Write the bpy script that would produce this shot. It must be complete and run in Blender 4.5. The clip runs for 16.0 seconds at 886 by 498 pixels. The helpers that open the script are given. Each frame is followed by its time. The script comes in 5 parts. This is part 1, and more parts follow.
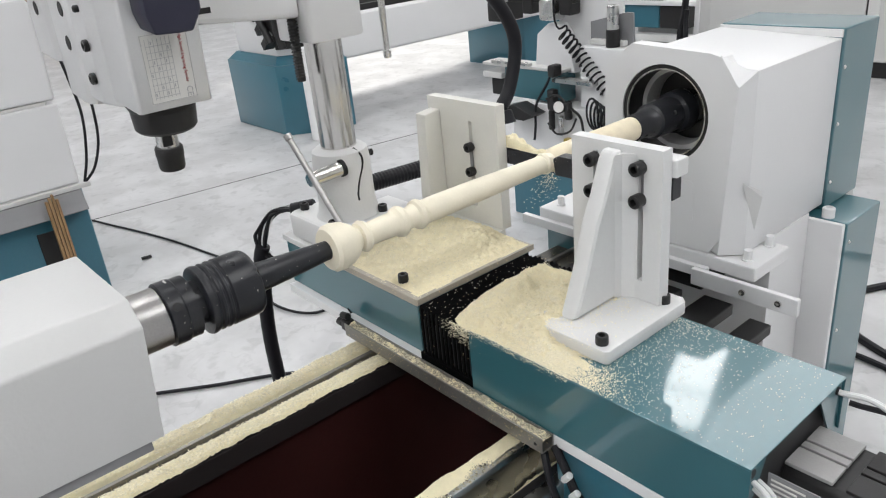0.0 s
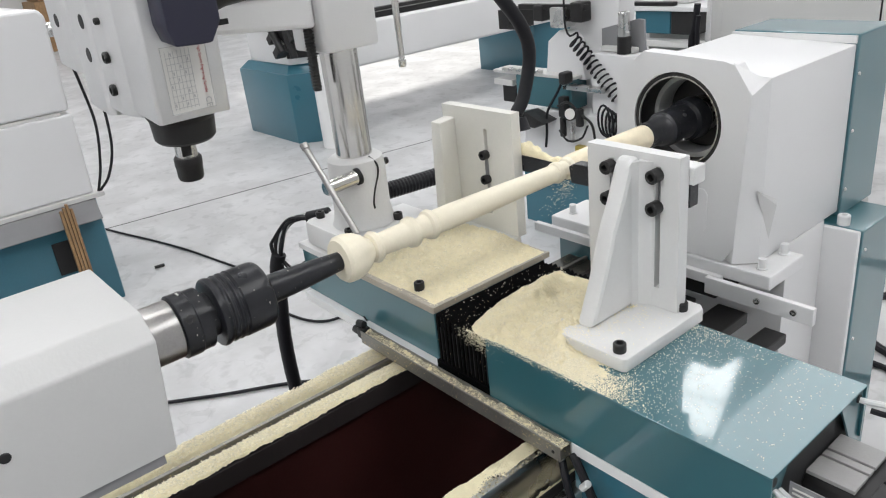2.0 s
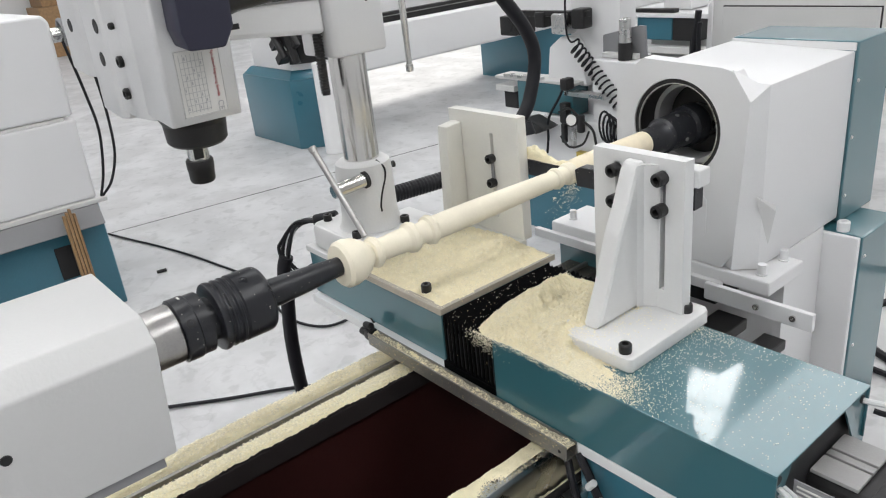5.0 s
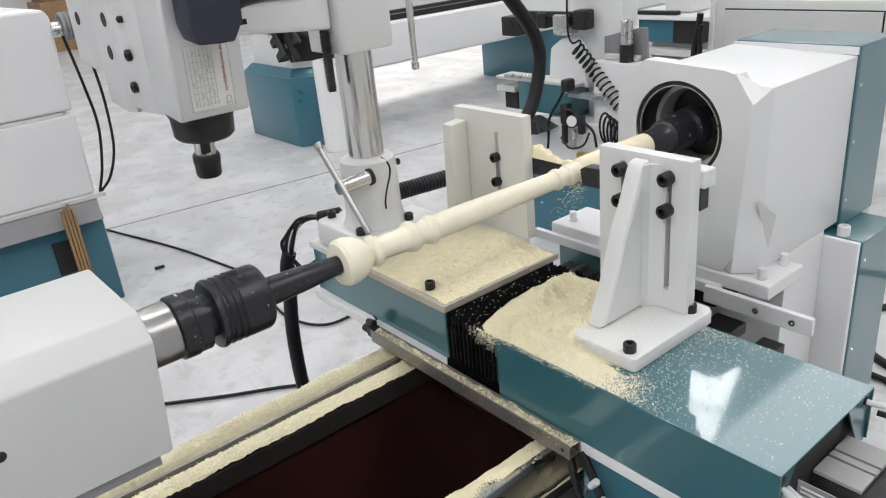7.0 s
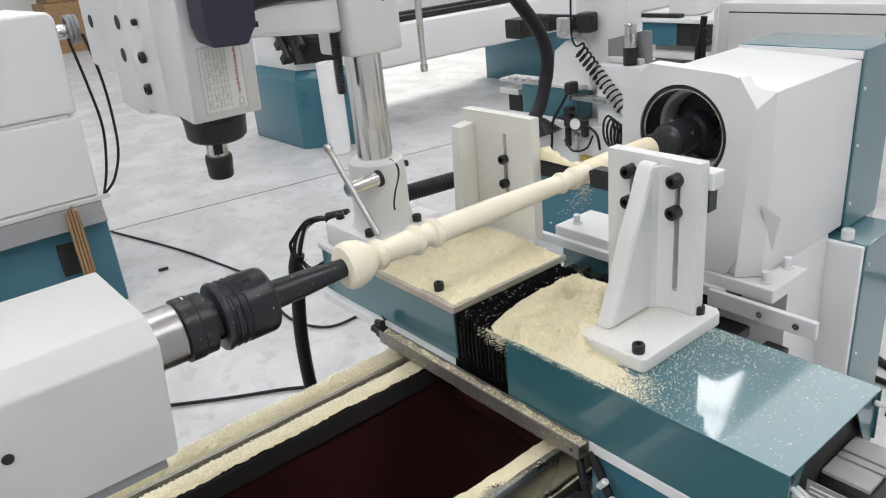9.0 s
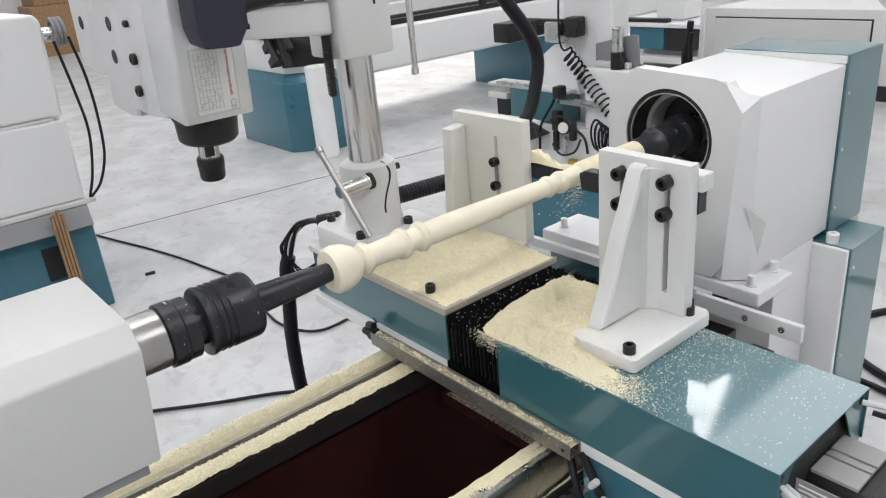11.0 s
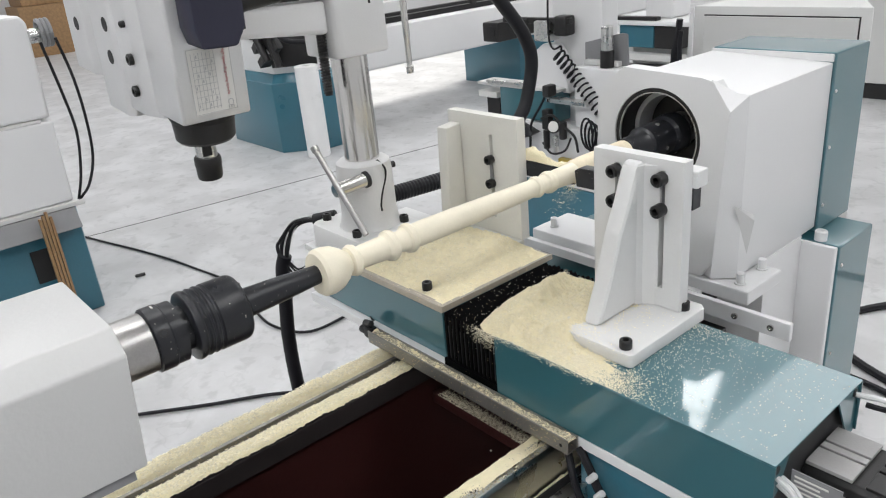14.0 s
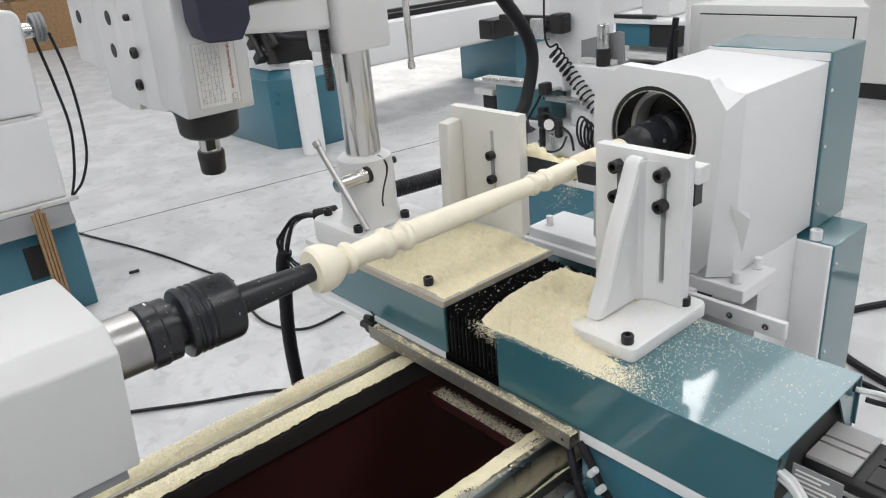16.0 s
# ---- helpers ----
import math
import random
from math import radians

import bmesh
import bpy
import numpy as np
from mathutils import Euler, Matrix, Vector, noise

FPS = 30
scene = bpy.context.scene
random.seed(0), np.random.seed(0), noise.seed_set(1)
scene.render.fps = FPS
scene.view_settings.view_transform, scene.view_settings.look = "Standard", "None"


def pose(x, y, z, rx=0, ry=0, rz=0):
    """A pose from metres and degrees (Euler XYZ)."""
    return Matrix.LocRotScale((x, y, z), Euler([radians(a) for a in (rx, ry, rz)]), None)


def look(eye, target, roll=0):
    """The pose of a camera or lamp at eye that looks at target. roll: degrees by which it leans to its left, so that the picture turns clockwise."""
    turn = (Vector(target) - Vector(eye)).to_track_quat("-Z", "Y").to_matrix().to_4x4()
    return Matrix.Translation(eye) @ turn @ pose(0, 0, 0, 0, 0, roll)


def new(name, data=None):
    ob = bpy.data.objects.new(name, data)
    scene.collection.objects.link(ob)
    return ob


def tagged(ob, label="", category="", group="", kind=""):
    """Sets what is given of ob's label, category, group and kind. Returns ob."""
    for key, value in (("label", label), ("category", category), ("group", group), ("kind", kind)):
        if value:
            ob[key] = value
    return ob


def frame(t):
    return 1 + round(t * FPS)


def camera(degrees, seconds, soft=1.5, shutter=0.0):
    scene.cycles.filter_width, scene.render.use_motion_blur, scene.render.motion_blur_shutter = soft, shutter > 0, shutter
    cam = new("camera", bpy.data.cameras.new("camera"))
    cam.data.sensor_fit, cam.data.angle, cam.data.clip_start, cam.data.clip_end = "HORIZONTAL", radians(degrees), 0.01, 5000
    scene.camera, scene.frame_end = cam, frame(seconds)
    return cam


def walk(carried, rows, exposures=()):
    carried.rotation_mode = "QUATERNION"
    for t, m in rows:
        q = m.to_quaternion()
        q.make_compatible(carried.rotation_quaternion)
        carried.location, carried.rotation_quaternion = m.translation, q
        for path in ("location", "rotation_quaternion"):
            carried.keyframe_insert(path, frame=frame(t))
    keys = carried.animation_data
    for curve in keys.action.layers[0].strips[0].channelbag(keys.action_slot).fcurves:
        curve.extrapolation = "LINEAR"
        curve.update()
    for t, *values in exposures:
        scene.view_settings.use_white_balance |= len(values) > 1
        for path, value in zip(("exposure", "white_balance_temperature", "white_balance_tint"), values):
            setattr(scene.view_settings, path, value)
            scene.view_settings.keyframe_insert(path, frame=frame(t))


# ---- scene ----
cam = camera(61.92, 16.0, 1.15)
walk(cam, [
    (0.0, pose(0.8130, -0.6387, 1.4412, 65.625, 5.378, 49.131)),
    (0.5, pose(0.8147, -0.6390, 1.4421, 65.682, 5.567, 49.388)),
    (1.0, pose(0.8113, -0.6378, 1.4429, 65.881, 5.660, 49.542)),
    (1.5, pose(0.8076, -0.6380, 1.4442, 66.034, 5.801, 49.674)),
    (2.0, pose(0.8094, -0.6358, 1.4453, 66.203, 5.937, 49.860)),
    (2.5, pose(0.8109, -0.6346, 1.4462, 66.270, 6.050, 49.949)),
    (3.0, pose(0.8101, -0.6384, 1.4467, 66.375, 6.050, 49.968)),
    (3.5, pose(0.8143, -0.6371, 1.4486, 66.399, 6.087, 50.019)),
    (4.0, pose(0.8161, -0.6374, 1.4465, 66.486, 6.133, 50.077)),
    (6.5, pose(0.8149, -0.6343, 1.4477, 66.715, 5.315, 50.123)),
    (7.0, pose(0.8111, -0.6351, 1.4451, 66.650, 5.208, 50.218)),
    (7.5, pose(0.8071, -0.6321, 1.4446, 66.555, 5.219, 50.309)),
    (8.0, pose(0.8077, -0.6347, 1.4455, 66.600, 5.222, 50.468)),
    (8.5, pose(0.8077, -0.6368, 1.4464, 66.665, 5.186, 50.483)),
    (9.0, pose(0.8108, -0.6379, 1.4482, 66.826, 5.177, 50.460)),
    (11.5, pose(0.8128, -0.6310, 1.4472, 67.006, 4.906, 49.479)),
    (12.0, pose(0.8160, -0.6294, 1.4486, 66.937, 4.962, 49.323)),
    (12.5, pose(0.8140, -0.6284, 1.4470, 66.856, 5.013, 49.214)),
    (13.0, pose(0.8144, -0.6276, 1.4477, 66.841, 5.044, 49.142)),
    (13.5, pose(0.8132, -0.6265, 1.4482, 66.838, 5.088, 49.036)),
    (14.0, pose(0.8128, -0.6264, 1.4491, 66.879, 5.084, 48.962)),
    (14.5, pose(0.8130, -0.6253, 1.4483, 66.886, 5.009, 48.880)),
    (15.0, pose(0.8123, -0.6225, 1.4487, 66.859, 4.895, 48.774)),
    (15.5, pose(0.8091, -0.6215, 1.4464, 66.789, 4.794, 48.703)),
    (16.0, pose(0.8089, -0.6242, 1.4476, 66.673, 4.732, 48.690)),
])

# ---- world and light: a bright workshop under added, unseen roof lights ----
CEIL = 6.5
# unseen roof lights, added to light the hall: centre, size along x and y, watts
UNSEEN_ROOF_LIGHTS = [(x, y, 1.3, 2.7, 115.0) for x in (-12.0, -8.0) for y in (-4.0, 1.9, 7.45, 13.0)]
UNSEEN_ROOF_LIGHTS += [(0.4, 7.45, 1.3, 2.7, 115.0), (0.4, 13.0, 1.3, 2.7, 115.0), (-3.85, 13.0, 1.3, 2.7, 115.0), (-3.85, 1.9, 1.3, 2.7, 115.0), (-3.85, -4.0, 1.3, 2.7, 240.0)]
# added on this side to brighten the faces turned to +x and -y
UNSEEN_ROOF_LIGHTS += [(4.6, y, 1.3, 2.7, 200.0 if y > 0 else 330.0) for y in (-4.0, 1.9, 7.45, 13.0)]
# one more out of view, put in to lift the -y faces
UNSEEN_ROOF_LIGHTS += [(0.4, -5.2, 1.3, 2.7, 420.0)]
# a large one, placed for the pale reflection on the teal cover
UNSEEN_ROOF_LIGHTS += [(-2.30, 7.45, 1.9, 4.6, 70.0)]
SUN_OPENING = (-5.35, 8.0, 1.9, 5.4)  # an unseen roof opening, added to shape the sun patch on the floor
world = bpy.data.worlds.new("sky")
scene.world = world
world.use_nodes = True
wn = world.node_tree.nodes
sky = wn.new("ShaderNodeTexSky")
sky.sky_type, sky.sun_disc = "NISHITA", False
sky.sun_elevation, sky.sun_rotation = radians(67.7), radians(13)
wn["Background"].inputs["Strength"].default_value = 0.1
world.node_tree.links.new(sky.outputs[0], wn["Background"].inputs["Color"])
scene.view_settings.exposure = -0.53
sun = new("sun", bpy.data.lights.new("sun", "SUN"))
sun.data.energy, sun.data.angle, sun.data.color = 5.0, radians(3), (1.0, 0.96, 0.88)
sun.matrix_world = look((0.6, 2.6, 6.5), (0, 0, 0))

for sx, sy, wx, wy, watts in UNSEEN_ROOF_LIGHTS:
    d = bpy.data.lights.new("skylight_lamp", "AREA")
    d.shape, d.size, d.size_y, d.energy = "RECTANGLE", wx, wy, watts * 0.62
    d.color = (0.985, 0.992, 1.0)
    o = new("skylight_lamp", d)
    o.location = (sx, sy, CEIL + 0.03)


# ---- materials ----
def mat(name, color, rough=0.5, metal=0.0, vary=0.08, scale=6.0, fine=120.0, bump=0.1, coat=0.0, dust=0.0, dust_color=(0.72, 0.60, 0.36), spec=0.5):
    m = bpy.data.materials.new(name)
    m.use_nodes = True
    n, l = m.node_tree.nodes, m.node_tree.links
    b = n["Principled BSDF"]
    b.inputs["Metallic"].default_value = metal
    b.inputs["Coat Weight"].default_value = coat
    b.inputs["Coat Roughness"].default_value = 0.08
    b.inputs["Specular IOR Level"].default_value = spec
    tc = n.new("ShaderNodeTexCoord")
    big = n.new("ShaderNodeTexNoise")
    big.inputs["Scale"].default_value, big.inputs["Detail"].default_value = scale, 5
    l.new(tc.outputs["Object"], big.inputs["Vector"])
    small = n.new("ShaderNodeTexNoise")
    small.inputs["Scale"].default_value, small.inputs["Detail"].default_value = fine, 3
    l.new(tc.outputs["Object"], small.inputs["Vector"])
    mix = n.new("ShaderNodeMix")
    mix.data_type = "RGBA"
    dark = tuple(c * (1 - vary * 2.2) for c in color)
    lite = tuple(min(1, c * (1 + vary)) for c in color)
    mix.inputs["A"].default_value, mix.inputs["B"].default_value = (*dark, 1), (*lite, 1)
    add = n.new("ShaderNodeMath")
    add.operation = "MULTIPLY_ADD"
    add.inputs[1].default_value, add.use_clamp = 0.35, True
    l.new(small.outputs["Fac"], add.inputs[0])
    half = n.new("ShaderNodeMath")
    half.operation = "MULTIPLY"
    half.inputs[1].default_value = 0.85
    l.new(big.outputs["Fac"], half.inputs[0])
    l.new(half.outputs[0], add.inputs[2])
    l.new(add.outputs[0], mix.inputs["Factor"])
    out = mix.outputs["Result"]
    if dust:
        sp = n.new("ShaderNodeTexNoise")
        sp.inputs["Scale"].default_value, sp.inputs["Detail"].default_value = 260, 2
        l.new(tc.outputs["Object"], sp.inputs["Vector"])
        ramp = n.new("ShaderNodeValToRGB")
        ramp.color_ramp.elements[0].position = 0.72 - 0.22 * dust
        ramp.color_ramp.elements[1].position = 0.76 - 0.18 * dust
        l.new(sp.outputs["Fac"], ramp.inputs[0])
        dm = n.new("ShaderNodeMix")
        dm.data_type = "RGBA"
        dm.inputs["B"].default_value = (*dust_color, 1)
        l.new(ramp.outputs[0], dm.inputs["Factor"])
        l.new(out, dm.inputs["A"])
        out = dm.outputs["Result"]
    l.new(out, b.inputs["Base Color"])
    rr = n.new("ShaderNodeMapRange")
    rr.inputs["To Min"].default_value, rr.inputs["To Max"].default_value = max(0.03, rough - 0.08), min(1, rough + 0.08)
    l.new(big.outputs["Fac"], rr.inputs["Value"])
    l.new(rr.outputs[0], b.inputs["Roughness"])
    if bump:
        bp = n.new("ShaderNodeBump")
        bp.inputs["Strength"].default_value, bp.inputs["Distance"].default_value = bump, 0.002
        l.new(small.outputs["Fac"], bp.inputs["Height"])
        l.new(bp.outputs[0], b.inputs["Normal"])
    return m


def floor_material():
    m = mat("concrete", (0.54, 0.54, 0.545), 0.42, vary=0.08, scale=1.3, fine=30, bump=0.06)
    n, l = m.node_tree.nodes, m.node_tree.links
    b = n["Principled BSDF"]
    old = b.inputs["Base Color"].links[0].from_socket
    tc = n.new("ShaderNodeTexCoord")
    blot = n.new("ShaderNodeTexNoise")
    blot.inputs["Scale"].default_value, blot.inputs["Detail"].default_value, blot.inputs["Distortion"].default_value = 3.2, 8, 0.2
    l.new(tc.outputs["Object"], blot.inputs["Vector"])
    r = n.new("ShaderNodeValToRGB")
    r.color_ramp.elements[0].position, r.color_ramp.elements[1].position = 0.42, 0.62
    r.color_ramp.elements[0].color, r.color_ramp.elements[1].color = (0.86, 0.86, 0.86, 1), (1.04, 1.04, 1.04, 1)
    l.new(blot.outputs["Fac"], r.inputs[0])
    mx = n.new("ShaderNodeMix")
    mx.data_type, mx.blend_type = "RGBA", "MULTIPLY"
    mx.inputs["Factor"].default_value = 1
    l.new(old, mx.inputs["A"])
    l.new(r.outputs[0], mx.inputs["B"])
    flake = n.new("ShaderNodeTexNoise")
    flake.inputs["Scale"].default_value, flake.inputs["Detail"].default_value, flake.inputs["Distortion"].default_value = 11, 9, 0.35
    l.new(tc.outputs["Object"], flake.inputs["Vector"])
    r2 = n.new("ShaderNodeValToRGB")
    r2.color_ramp.elements[0].position, r2.color_ramp.elements[1].position = 0.36, 0.44
    r2.color_ramp.elements[0].color, r2.color_ramp.elements[1].color = (0.86, 0.86, 0.86, 1), (1, 1, 1, 1)
    l.new(flake.outputs["Fac"], r2.inputs[0])
    scuff = n.new("ShaderNodeTexVoronoi")
    scuff.feature = "DISTANCE_TO_EDGE"
    scuff.inputs["Scale"].default_value = 1.1
    l.new(blot.outputs["Color"], scuff.inputs["Vector"])
    r3 = n.new("ShaderNodeValToRGB")
    r3.color_ramp.elements[0].position, r3.color_ramp.elements[1].position = 0.004, 0.012
    r3.color_ramp.elements[0].color, r3.color_ramp.elements[1].color = (0.93, 0.93, 0.93, 1), (1, 1, 1, 1)
    l.new(scuff.outputs["Distance"], r3.inputs[0])
    out = mx.outputs["Result"]
    for ramp in (r2, r3):
        more = n.new("ShaderNodeMix")
        more.data_type, more.blend_type = "RGBA", "MULTIPLY"
        more.inputs["Factor"].default_value = 1
        l.new(out, more.inputs["A"])
        l.new(ramp.outputs[0], more.inputs["B"])
        out = more.outputs["Result"]
    l.new(out, b.inputs["Base Color"])
    return m


M_FLOOR = floor_material()
M_WALL = mat("plaster", (0.72, 0.72, 0.72), 0.8, vary=0.04, scale=1)
M_CEIL = mat("roof_sheet", (0.78, 0.78, 0.78), 0.7, vary=0.03, scale=1)
M_WHITE = mat("white_paint", (0.72, 0.72, 0.725), 0.36, vary=0.025, scale=4, fine=260, bump=0.08)
M_CAST = mat("white_cast_paint", (0.69, 0.69, 0.685), 0.42, vary=0.035, scale=9, fine=160, bump=0.2)
# the same white, toned down to paint weaker light on tailstock and wedge
M_WHITE_DIM = mat("white_paint_toned_for_shade", (0.57, 0.57, 0.565), 0.45, vary=0.03, scale=6, fine=220, bump=0.12)
M_DUSTY = mat("dusty_white_paint", (0.77, 0.76, 0.71), 0.5, vary=0.05, scale=14, fine=240, bump=0.15)
M_TEAL = mat("teal_paint", (0.026, 0.124, 0.153), 0.40, vary=0.05, scale=5, fine=300, bump=0.03, coat=1.0, spec=0.8)
M_TEAL.node_tree.nodes["Principled BSDF"].inputs["Coat Roughness"].default_value = 0.06
M_BLUE = mat("blue_teal_paint", (0.036, 0.148, 0.205), 0.3, vary=0.12, scale=3, fine=120, bump=0.05, coat=0.2)
M_BLACK = mat("black_oxide", (0.020, 0.0195, 0.020), 0.40, vary=0.2, scale=30, fine=400, bump=0.1, spec=0.35)
M_CHUCK = mat("black_steel_with_dust", (0.019, 0.020, 0.024), 0.30, vary=0.2, scale=30, fine=300, bump=0.1, spec=0.38, dust=0.015, dust_color=(0.72, 0.68, 0.60))
M_RUBBER = mat("black_rubber", (0.010, 0.010, 0.013), 0.5, vary=0.2, scale=30, fine=300, bump=0.2, spec=0.28)
M_BELLOWS = mat("bellows_cloth", (0.004, 0.004, 0.0045), 0.5, vary=0.3, scale=30, fine=300, bump=0.2, dust=0.02, spec=0.06)
M_STEEL = mat("bright_steel", (0.60, 0.60, 0.59), 0.28, metal=1.0, vary=0.08, scale=20, fine=500, bump=0.05)
M_QUILL = mat("worn_ground_steel", (0.42, 0.41, 0.40), 0.34, metal=1.0, vary=0.15, scale=25, fine=400, bump=0.06)
M_CHROME = mat("chrome", (0.66, 0.65, 0.63), 0.20, metal=1.0, vary=0.05, scale=20, fine=500, bump=0.02)
M_ALU = mat("milled_aluminium", (0.71, 0.71, 0.715), 0.42, metal=0.55, vary=0.06, scale=12, fine=400, bump=0.08)
M_RAIL = mat("dusty_steel", (0.28, 0.27, 0.25), 0.4, metal=0.7, vary=0.2, scale=18, fine=250, bump=0.15, dust=0.35)
M_WAY = mat("oiled_dusty_way", (0.085, 0.080, 0.070), 0.34, metal=0.5, vary=0.3, scale=22, fine=250, bump=0.15, dust=0.30)
M_LIP = mat("dark_grey_primer", (0.026, 0.021, 0.021), 0.5, vary=0.15, scale=12, fine=200, bump=0.1)
M_PLATE = mat("dusty_machined_plate", (0.44, 0.40, 0.33), 0.5, vary=0.12, scale=25, fine=300, bump=0.12, dust=0.3)
M_OXIDE = mat("red_oxide_primer", (0.046, 0.011, 0.010), 0.5, vary=0.2, scale=7, fine=150, bump=0.15)
M_NAVY = mat("navy_plastic", (0.018, 0.018, 0.040), 0.5, vary=0.08, scale=20, fine=400, bump=0.1)
M_WOOD = mat("pale_wood", (0.81, 0.75, 0.60), 0.55, vary=0.06, scale=30, fine=300, bump=0.12)
M_STOCK = mat("rough_pale_wood", (0.80, 0.71, 0.53), 0.8, vary=0.10, scale=60, fine=400, bump=0.35)
M_DUST = mat("sawdust", (0.90, 0.815, 0.57), 0.9, vary=0.10, scale=60, fine=700, bump=0.9, spec=0.2)
M_CHIP = mat("wood_chip", (0.88, 0.84, 0.71), 0.8, vary=0.1, scale=200, bump=0.0, spec=0.2)


def grains(name, color, low):
    """Loose chips, each of its own tone."""
    m = mat(name, color, 0.85, vary=0.06, scale=200, bump=0.0, spec=0.15)
    n, l = m.node_tree.nodes, m.node_tree.links
    b = n["Principled BSDF"]
    old = b.inputs["Base Color"].links[0].from_socket
    g = n.new("ShaderNodeNewGeometry")
    r = n.new("ShaderNodeMapRange")
    r.inputs["To Min"].default_value, r.inputs["To Max"].default_value = low, 1.06
    l.new(g.outputs["Random Per Island"], r.inputs["Value"])
    mx = n.new("ShaderNodeMix")
    mx.data_type, mx.blend_type = "RGBA", "MULTIPLY"
    mx.inputs["Factor"].default_value = 1
    l.new(old, mx.inputs["A"])
    l.new(r.outputs[0], mx.inputs["B"])
    l.new(mx.outputs["Result"], b.inputs["Base Color"])
    return m


M_SHAVING = grains("wood_shavings", (0.94, 0.87, 0.66), 0.80)
M_GRIT = grains("grey_wood_grit", (0.70, 0.64, 0.48), 0.4)
M_LABEL = mat("printed_plate", (0.70, 0.69, 0.66), 0.45, vary=0.03, scale=40, bump=0.0)
M_INK = mat("grey_ink", (0.44, 0.44, 0.45), 0.6, bump=0.0)
M_RED = mat("red_ink", (0.42, 0.06, 0.06), 0.6, bump=0.0)
# near-black that paints the shade in holes, slits and covers; also dark parts
M_DARK = mat("black_for_shade_and_parts", (0.010, 0.010, 0.011), 0.6, bump=0.05)
M_GREY = mat("grey_cabinet_paint", (0.58, 0.58, 0.57), 0.4, vary=0.03, scale=4, fine=200, bump=0.05)
M_RIB = mat("dull_grey_casting", (0.36, 0.355, 0.35), 0.5, vary=0.08, scale=20, fine=300, bump=0.15)
# grey of painted parts, and of the shade strip under the tailstock
M_SHADE = mat("mid_grey_paint_and_shade", (0.22, 0.22, 0.23), 0.5, vary=0.05)
M_STICK = mat("brown_wood", (0.32, 0.19, 0.09), 0.6, vary=0.3, scale=20, fine=90, bump=0.2)
M_FILM = mat("white_film", (0.80, 0.80, 0.80), 0.3, vary=0.03, scale=10, fine=100, bump=0.1)
M_BRASS = mat("brass", (0.55, 0.42, 0.10), 0.35, metal=0.8, bump=0.0)
M_CLEAR = mat("pale_tubing", (0.62, 0.63, 0.63), 0.3, vary=0.05, bump=0.0)

# ---- mesh helpers ----
ORIGIN = {}


def thing(name, base, label, category, group="", kind=""):
    e = new(name)
    e.location = base
    e.empty_display_size = 0.05
    ORIGIN[e.name] = Vector(base)
    return tagged(e, label, category, group, kind)


def part(name, bm, material, parent, label="", smooth=True, angle=35):
    """Links a bmesh, built in world metres, as one mesh under a thing or a part."""
    me = bpy.data.meshes.new(name)
    o = ORIGIN[parent.name] if parent else Vector((0, 0, 0))
    bmesh.ops.translate(bm, verts=bm.verts, vec=-o)
    bmesh.ops.recalc_face_normals(bm, faces=bm.faces)
    if smooth:
        for f in bm.faces:
            f.smooth = not all(len(e.link_faces) == 2 and e.calc_face_angle(0) > radians(21.5) for e in f.edges)
        for e in bm.edges:
            if len(e.link_faces) == 2 and e.calc_face_angle(0) > radians(angle):
                e.smooth = False
    bm.to_mesh(me)
    bm.free()
    me.materials.append(material)
    ob = new(name, me)
    ob.parent = parent
    ORIGIN[ob.name] = o
    return tagged(ob, label)


def setting(name, bm, material, label, category):
    ob = part(name, bm, material, None, label)
    return tagged(ob, label, category, "", "structure")


def bevel(bm, geom_edges, w, seg=2):
    if w > 0:
        bmesh.ops.bevel(bm, geom=geom_edges, offset=w, segments=seg, affect="EDGES", profile=0.5)


def merge(bm, other):
    me = bpy.data.meshes.new("tmp")
    other.to_mesh(me)
    other.free()
    bm.from_mesh(me)
    bpy.data.meshes.remove(me)
    return bm


def box(x0, x1, y0, y1, z0, z1, b=0.0, seg=2, into=None):
    bm = bmesh.new()
    bmesh.ops.create_cube(bm, size=1)
    for v in bm.verts:
        v.co = Vector((x0 + (v.co.x + 0.5) * (x1 - x0), y0 + (v.co.y + 0.5) * (y1 - y0), z0 + (v.co.z + 0.5) * (z1 - z0)))
    bevel(bm, bm.edges[:], b, seg)
    return merge(into, bm) if into is not None else bm


def prism(poly, axis, a0, a1, b=0.0, into=None):
    """Extrudes a polygon of (u, v) along axis from a0 to a1. x: (y, z); y: (x, z); z: (x, y)."""
    def at(u, v, a):
        return {"x": (a, u, v), "y": (u, a, v), "z": (u, v, a)}[axis]
    bm = bmesh.new()
    lo = [bm.verts.new(at(u, v, a0)) for u, v in poly]
    hi = [bm.verts.new(at(u, v, a1)) for u, v in poly]
    k = len(poly)
    bm.faces.new(lo)
    bm.faces.new(hi[::-1])
    for i in range(k):
        bm.faces.new((lo[i], hi[i], hi[(i + 1) % k], lo[(i + 1) % k]))
    bmesh.ops.recalc_face_normals(bm, faces=bm.faces)
    bevel(bm, bm.edges[:], b)
    return merge(into, bm) if into is not None else bm


